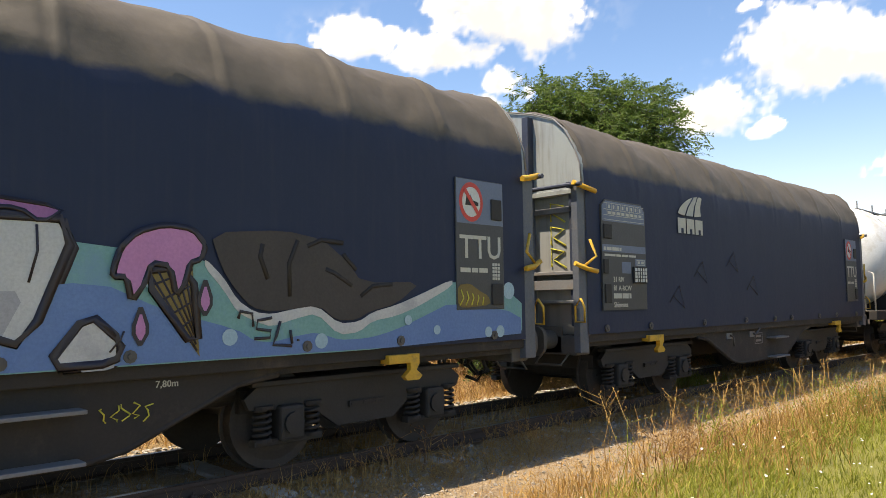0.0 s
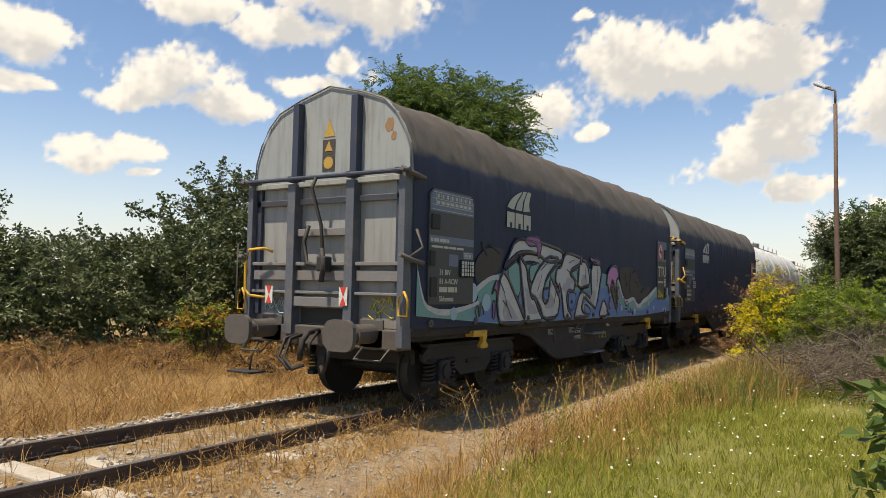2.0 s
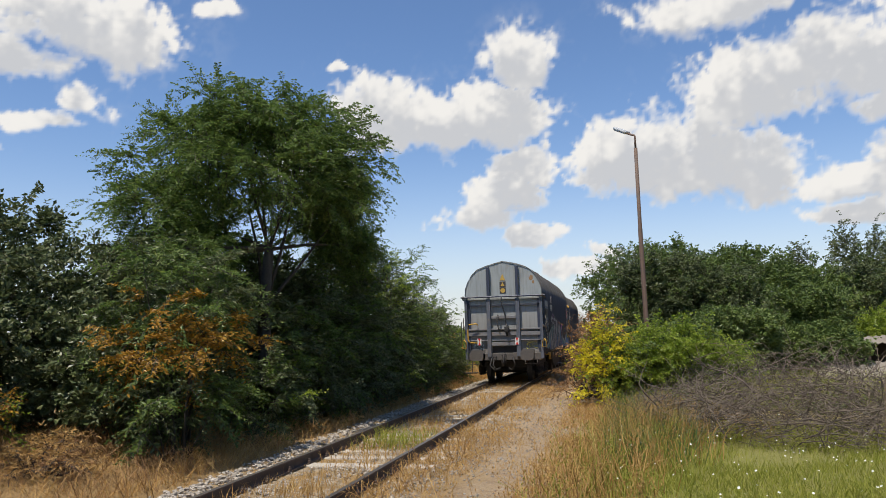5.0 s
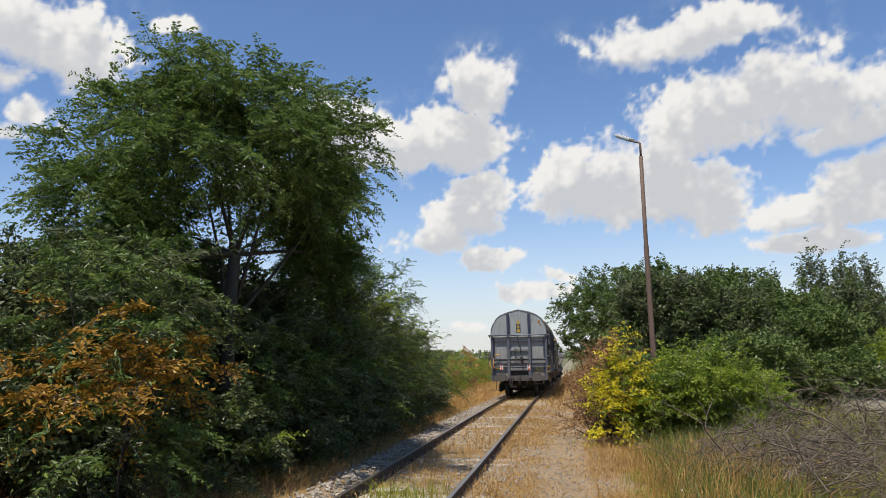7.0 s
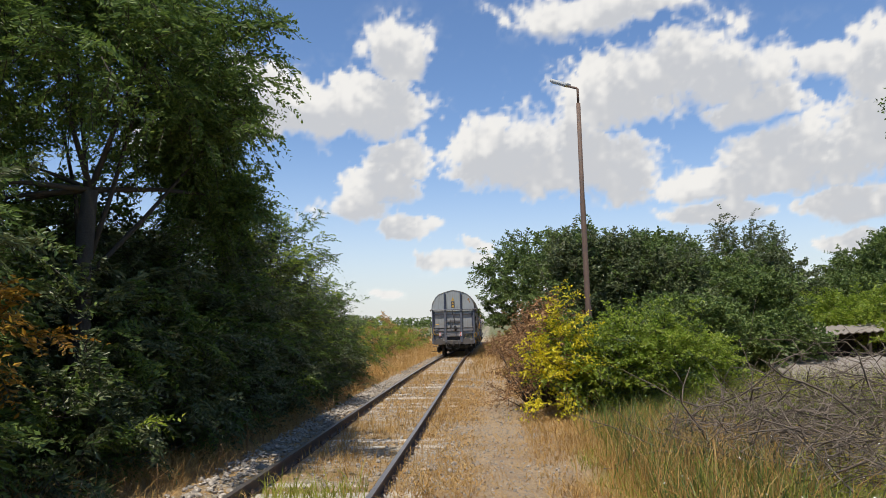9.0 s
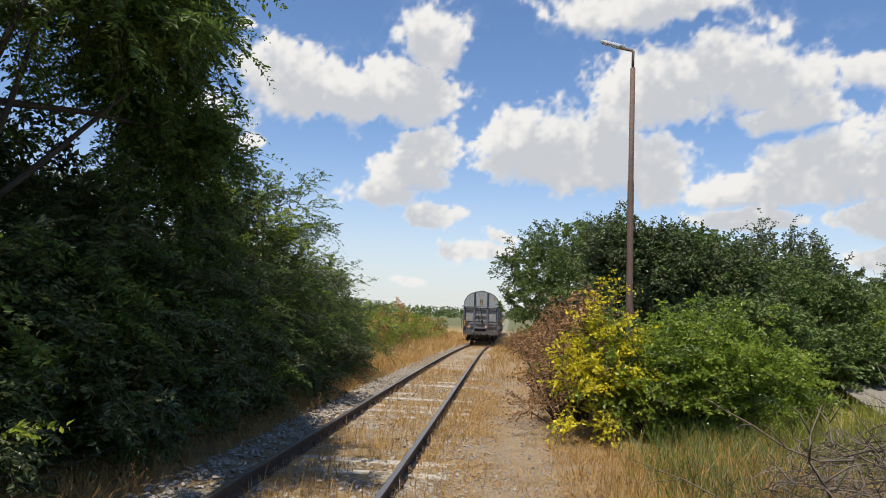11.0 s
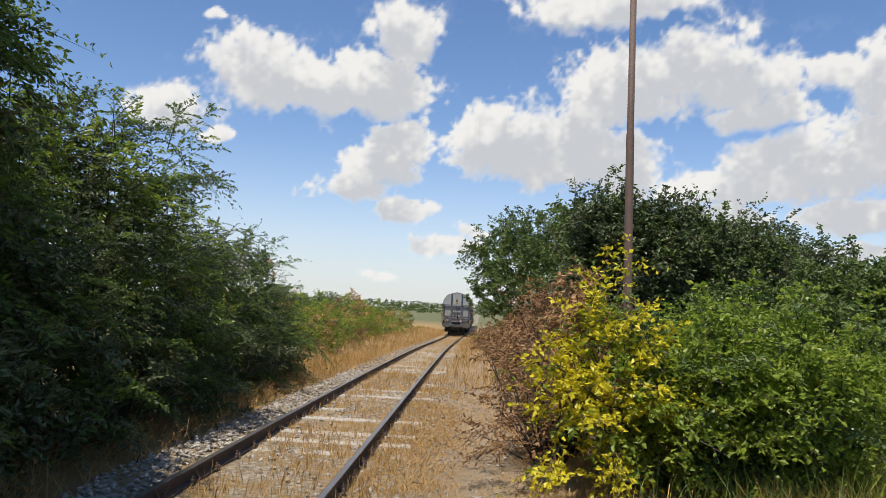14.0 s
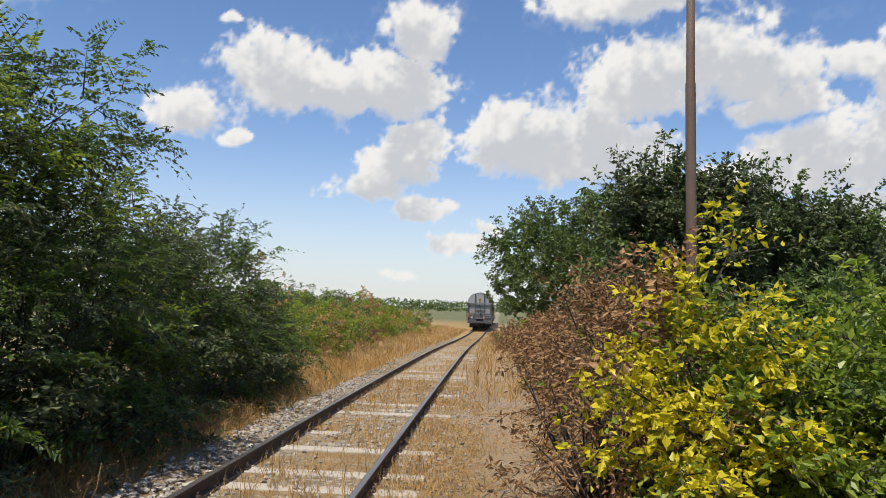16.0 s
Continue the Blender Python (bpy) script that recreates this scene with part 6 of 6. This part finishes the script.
for x, y, h, r, m in ((10.2, 30.5, 3.2, 1.8, G_MID), (16.5, 39, 2.6, 2.0, G_LIGHT), (19, 36, 3.0, 2.6, G_LIGHT), (7.4, 27.0, 2.2, 1.4, G_MID), (10.2, 28.0, 1.5, 1.2, G_MID), (17.5, 30, 2.4, 2.2, G_LIGHT), (24, 38, 3.2, 3.0, G_MID)):
    zz = float(dip(y))
    plant("tall_shrub", "tall light green shrub among the scrub", "bush", (x, y), [(x, y, zz + h * 0.48, r, r, h * 0.48), (x + r * 0.4, y - 0.5, zz + h * 0.62, r * 0.6, r * 0.6, h * 0.34), (x - r * 0.5, y, zz + h * 0.45, r * 0.6, r * 0.6, h * 0.36)], [(m, 1.0, None)], 3600, 9, 0.3, 0.11, 0.56, limbs=20, hollow=0.4, group="shrubs behind the pile", shoot=0.5, rise=0.7)
for x, y, h in ((27, 84, 13.0), (30.5, 86, 12.2), (33.5, 88, 12.6), (23.5, 88, 11.5)):
    plant("poplar_tree", "slender tall poplar far behind the trees", "tree", (x, y), [(x, y, h * 0.5, 1.5, 1.5, h * 0.46), (x + 0.5, y, h * 0.35, 1.5, 1.5, h * 0.26)], [(G_DARK, 1.0, None)], 1800, 8, 0.6, 0.24, 0.6, 0.18, (0, 0, h * 0.4), 10, hollow=0.3, group="poplars")
plant("tall_tree", "tall tree with a high crown at the edge of the scrub", "tree", (20.6, 31.5), [(20.4, 31.5, 9.0, 3.6, 3.0, 2.6), (18.2, 31.0, 8.2, 1.6, 1.6, 1.0)], [(G_MID, 1.0, None)], 1500, 9, 0.45, 0.13, 0.5, 0.2, (0, 0, 6.5), 20)
plant("broadleaf_weed", "leafy green weed with large leaves by the lawn", "bush", (6.85, 4.3), [(6.8, 4.3, 0.6, 0.3, 0.35, 0.8)], [(G_MID, 1.0, None)], 200, 6, 0.25, 0.11, 0.6, limbs=12, hollow=0.2)

# dark hedge leaf outweighs the locust leaf, painting in the shade low down
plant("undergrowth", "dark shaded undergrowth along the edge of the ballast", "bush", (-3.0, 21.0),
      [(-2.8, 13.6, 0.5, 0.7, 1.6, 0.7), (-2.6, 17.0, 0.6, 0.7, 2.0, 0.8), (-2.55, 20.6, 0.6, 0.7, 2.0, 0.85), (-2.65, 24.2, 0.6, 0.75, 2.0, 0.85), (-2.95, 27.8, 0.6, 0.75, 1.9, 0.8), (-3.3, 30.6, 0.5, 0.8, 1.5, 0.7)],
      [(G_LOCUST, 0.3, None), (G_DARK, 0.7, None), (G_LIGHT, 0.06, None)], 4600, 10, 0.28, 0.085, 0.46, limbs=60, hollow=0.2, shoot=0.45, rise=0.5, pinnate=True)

# a far line of woods
far = []
for x, y, rx, h in ((-60, 420, 60, 5), (-160, 520, 90, 7), (-20, 600, 70, 6), (60, 560, 80, 8), (-320, 560, 120, 8), (160, 480, 90, 9), (300, 600, 150, 10), (-480, 420, 120, 9)):
    far.append((x, y, h * 0.4, rx, 8, h * 0.6))
ff, _, _ = sprays(far, 20000, 5, 1.3, 0.85, 0.8, 0.1, 0.2, 0.0)
tagged(bulk("far_woods", ff, 3, G_MID), "low line of distant woods on the horizon", "woods", kind="stuff")

# ---- dead branches ----


def build_brush_pile():
    r2 = random.Random(11)
    z = float(land(6.7, 14.6))
    pile = tagged(new("brush_pile"), "tangled heap of bleached dead branches on the grass", "branches")
    pile.location = (6.7, 14.6, z)
    for k in range(300):
        a, rr = r2.uniform(0, math.tau), math.sqrt(r2.random())
        p = Vector((2.5 * rr * math.cos(a), 2.4 * rr * math.sin(a), 0.02 + r2.random() * 1.35 * (1 - rr * 0.6)))
        d = Vector((r2.gauss(0, 1), r2.gauss(0, 1), r2.gauss(0.15, 0.3))).normalized()
        pts, q = [p], p
        for s in range(5):
            d = (d + Vector((r2.gauss(0, 0.3), r2.gauss(0, 0.3), r2.gauss(-0.02, 0.22)))).normalized()
            q = q + d * r2.uniform(0.16, 0.36)
            q.z = max(0.0, min(q.z, 1.5))
            pts.append(q.copy())
        r0 = r2.uniform(0.005, 0.012) if k > 24 else r2.uniform(0.011, 0.019)
        bm = tube(bmesh.new(), pts, [r0, r0 * 0.9, r0 * 0.8, r0 * 0.65, r0 * 0.5, r0 * 0.3], 5)
        for j in range(2, 5):
            e = pts[j] + Vector((r2.gauss(0, 0.2), r2.gauss(0, 0.2), r2.gauss(0.1, 0.16)))
            e.z = max(0.0, e.z)
            tube(bm, [pts[j], pts[j].lerp(e, 0.6) + Vector((0, 0, 0.03)), e], [r0 * 0.5, r0 * 0.35, r0 * 0.15], 4)
        part("branch", bm, DEADWOOD, pile)
    r3 = np.random.default_rng(12)
    n = 6000
    a, rr = r3.random(n) * math.tau, np.sqrt(r3.random(n))
    p = np.column_stack([2.6 * rr * np.cos(a), 2.5 * rr * np.sin(a), 0.02 + r3.random(n) * 1.45 * (1 - 0.6 * rr)])
    d = unit(r3.normal(size=(n, 3)) * np.array([1, 1, 0.6]) + np.array([0, 0, 0.25]))
    e = p + d * r3.uniform(0.15, 0.5, n)[:, None]
    e[:, 2] = np.maximum(e[:, 2], 0.01)
    side = unit(np.cross(d, r3.normal(size=(n, 3)))) * r3.uniform(0.003, 0.008, n)[:, None]
    third = np.cross(unit(side), d) * 0.004
    faces = np.stack([p - side, p + side, e, p + side, p + third, e, p + third, p - side, e], 1)
    tagged(bulk("twig_tangle", faces, 3, DEADWOOD, pile), kind="stuff")
    return pile


build_brush_pile()

# ---- grasses and weeds ----


def stuff(ob, label, category="grass"):
    return tagged(ob, label, category, kind="stuff")


lawn = np.concatenate([scatter(60000, 3.2, 8.5, 2.2, 16.5, 0.25, 0.7), scatter(12000, 3.6, 7.5, 3.5, 11, 0.3)])
stuff(blades(lawn, 0.14, 0.0045, LAWN, lean=0.5), "fresh green lawn grass beside the path")
stuff(blades(scatter(9500, 2.7, 4.4, 3, 19, 0.4, 0.9), 0.26, 0.004, STRAW, name="straw_grass"), "tall dry grass at the edge of the path")
stuff(blades(np.concatenate([scatter(15000, -7.5, -1.7, 2, 14, 0.3, 0.6), scatter(9000, -3.2, -1.6, 14, 40, 0.25)]), 0.34, 0.0045, STRAW, name="straw_grass", lean=1.0), "tangled dry grass on the bank by the ballast")
stuff(blades(np.concatenate([scatter(11000, -0.6, 0.6, 0, 34, 0.4, 1.1), scatter(5000, 0.83, 1.3, 0, 34, 0.5, 1.2), scatter(9000, -0.7, 1.4, 32, 100, 0.2)]), 0.2, 0.004, STRAW, name="track_grass", lean=0.45), "dry grass growing between the rails")
stuff(blades(np.concatenate([scatter(12000, -5.5, -1.4, 30, 105, 0.2), scatter(9000, 1.3, 4.5, 30, 100, 0.3)]), 0.4, 0.008, STRAW, name="bank_grass", lean=0.45), "dry grass along the line")
stuff(blades(np.concatenate([scatter(20000, 0.85, 1.75, 0, 30, 0.35, 1.3), scatter(22000, 2.6, 3.7, 0, 27, 0.3, 1.3), scatter(9000, 1.6, 2.8, 0, 34, 0.5, 1.3)]), 0.1, 0.0045, STRAW, name="path_straw", lean=1.2), "flattened straw trodden into the path")
stuff(blades(scatter(5200, 3.4, 6.2, 13.5, 19.8, 0.4), 0.34, 0.0045, STRAW, name="meadow_grass", lean=0.4), "long yellowing grass before the bush")
stuff(blades(scatter(3400, 3.6, 5.6, 12.5, 21, 0.4), 0.36, 0.0045, LAWN, name="meadow_grass", lean=0.4), "long green grass before the bush")
stuff(blades(scatter(2600, 3.6, 5.0, 11, 17, 0.35), 0.55, 0.005, STRAW, name="dry_weeds", lean=0.3), "dry weeds around the dead branches", "weeds")
stuff(blades(scatter(500, -0.5, 0.5, 12.5, 14.2, 0.1), 0.3, 0.006, LAWN, name="green_tuft", lean=0.6), "green tuft between the rails")


stuff(blades(scatter(9000, -8.0, -1.9, 2, 13, 0.35, 0.8), 0.42, 0.005, G_BROWN, name="withered_grass", lean=1.2), "withered brown grass tangled on the bank")
stuff(blades(scatter(7000, 5.5, 11.5, 17.5, 23.5, 0.2), 0.6, 0.006, LAWN, name="rank_grass", lean=0.35), "rank green grass before the shed")
stuff(blades(np.concatenate([scatter(2600, 3.6, 4.9, 11, 17, 0.25), scatter(4500, 3.7, 9.5, 17, 21, 0.25)]), 0.5, 0.005, G_MID, name="rank_grass", lean=0.35), "rank green weeds round the dead branches")


def build_weeds(name, places, height, label, mat, count):
    """Branched dry stalks, as one mass."""
    bm = bmesh.new()
    r2 = random.Random(len(name) + count)
    for _ in range(count):
        x0, x1, y0, y1 = places[r2.randrange(len(places))]
        x, y = r2.uniform(x0, x1), r2.uniform(y0, y1)
        b = Vector((x, y, float(land(x, y)) - 0.02))
        h = height * r2.uniform(0.5, 1.2)
        tip = b + Vector((r2.gauss(0, 0.22) * h, r2.gauss(0, 0.22) * h, h))
        mid = b.lerp(tip, 0.5) + Vector((r2.gauss(0, 0.04), r2.gauss(0, 0.04), 0))
        tube(bm, [b, mid, tip], [0.005, 0.004, 0.002], 3)
        for k in range(r2.randint(3, 7)):
            s = b.lerp(tip, r2.uniform(0.35, 0.95))
            e = s + Vector((r2.gauss(0, 0.1), r2.gauss(0, 0.1), r2.uniform(0.03, 0.14)))
            tube(bm, [s, e], [0.003, 0.0015], 3)
            tube(bm, [e, e + Vector((r2.gauss(0, 0.008), r2.gauss(0, 0.008), 0.02))], [0.008, 0.004], 3)
    stuff(part(name, bm, mat), label, "weeds")


build_weeds("tall_weeds", [(2.6, 4.2, 5.5, 9.5), (2.9, 4.4, 8, 12)], 0.75, "tall branching dry weeds at the edge of the lawn", STRAW, 90)
build_weeds("green_weeds", [(3.0, 4.6, 5.5, 12.5)], 0.6, "tall green weeds at the edge of the lawn", LAWN, 80)
build_weeds("rusty_weeds", [(2.6, 3.4, 6.2, 8.4), (1.0, 1.5, 4, 12), (-1.9, -1.3, 8, 26)], 0.45, "reddish brown dry weed stalks", G_BROWN, 80)
build_weeds("shade_weeds", [(1.0, 1.9, 3.5, 14)], 0.3, "sparse dry stalks beside the rail", STRAW, 90)


def build_daisies():
    p = scatter(620, 3.6, 8.6, 4.0, 15.5, 0.2, 0.9)
    z = land(p[:, 0], p[:, 1]) + rng.uniform(0.12, 0.32, len(p))
    out = []
    for (x, y), h in zip(p, z):
        n = unit(np.array([rng.normal() * 0.4, rng.normal() * 0.4 - 0.3, 1.0]))
        u = unit(np.cross(n, [0.3, 1, 0.1]))
        v = np.cross(n, u)
        c, r = np.array([x, y, h]), rng.uniform(0.008, 0.015)
        for k in range(6):
            a, b = k * math.tau / 6, (k + 0.8) * math.tau / 6
            out.append([c, c + r * (u * math.cos(a) + v * math.sin(a)), c + r * (u * math.cos(b) + v * math.sin(b))])
    stuff(bulk("daisies", np.array(out), 3, PETAL), "small white daisies dotted over the lawn", "flowers")


build_daisies()


# ---- what moves ----
REAR = [(0, -5.23), (0.5, -2.3), (1, 0.61), (1.5, 3.77), (2, 6.99), (2.5, 10.17), (3, 13.48), (3.5, 16.75), (4.5, 23.3), (6, 33.2), (7.5, 43.1), (9, 53.0), (11, 66.5), (12.5, 76.6), (14, 86.3), (16, 98.5)]


def motions():
    for thing, ahead, wheelsets in TRAIN:
        rows = []
        for t, y in REAR:
            y += ahead
            rows.append((t, pose(float(bend(y + 5)), y, float(dip(y + 5)))))
        walk(thing, rows)
        times = np.linspace(0, 16, 161)
        ys = np.interp(times, [r[0] for r in REAR], [r[1] for r in REAR])
        for ws in wheelsets:
            x, y, z = ws.location
            walk(ws, [(float(t), pose(x, y, z, math.degrees(-(s - ys[0]) / 0.46))) for t, s in zip(times, ys)])


motions()
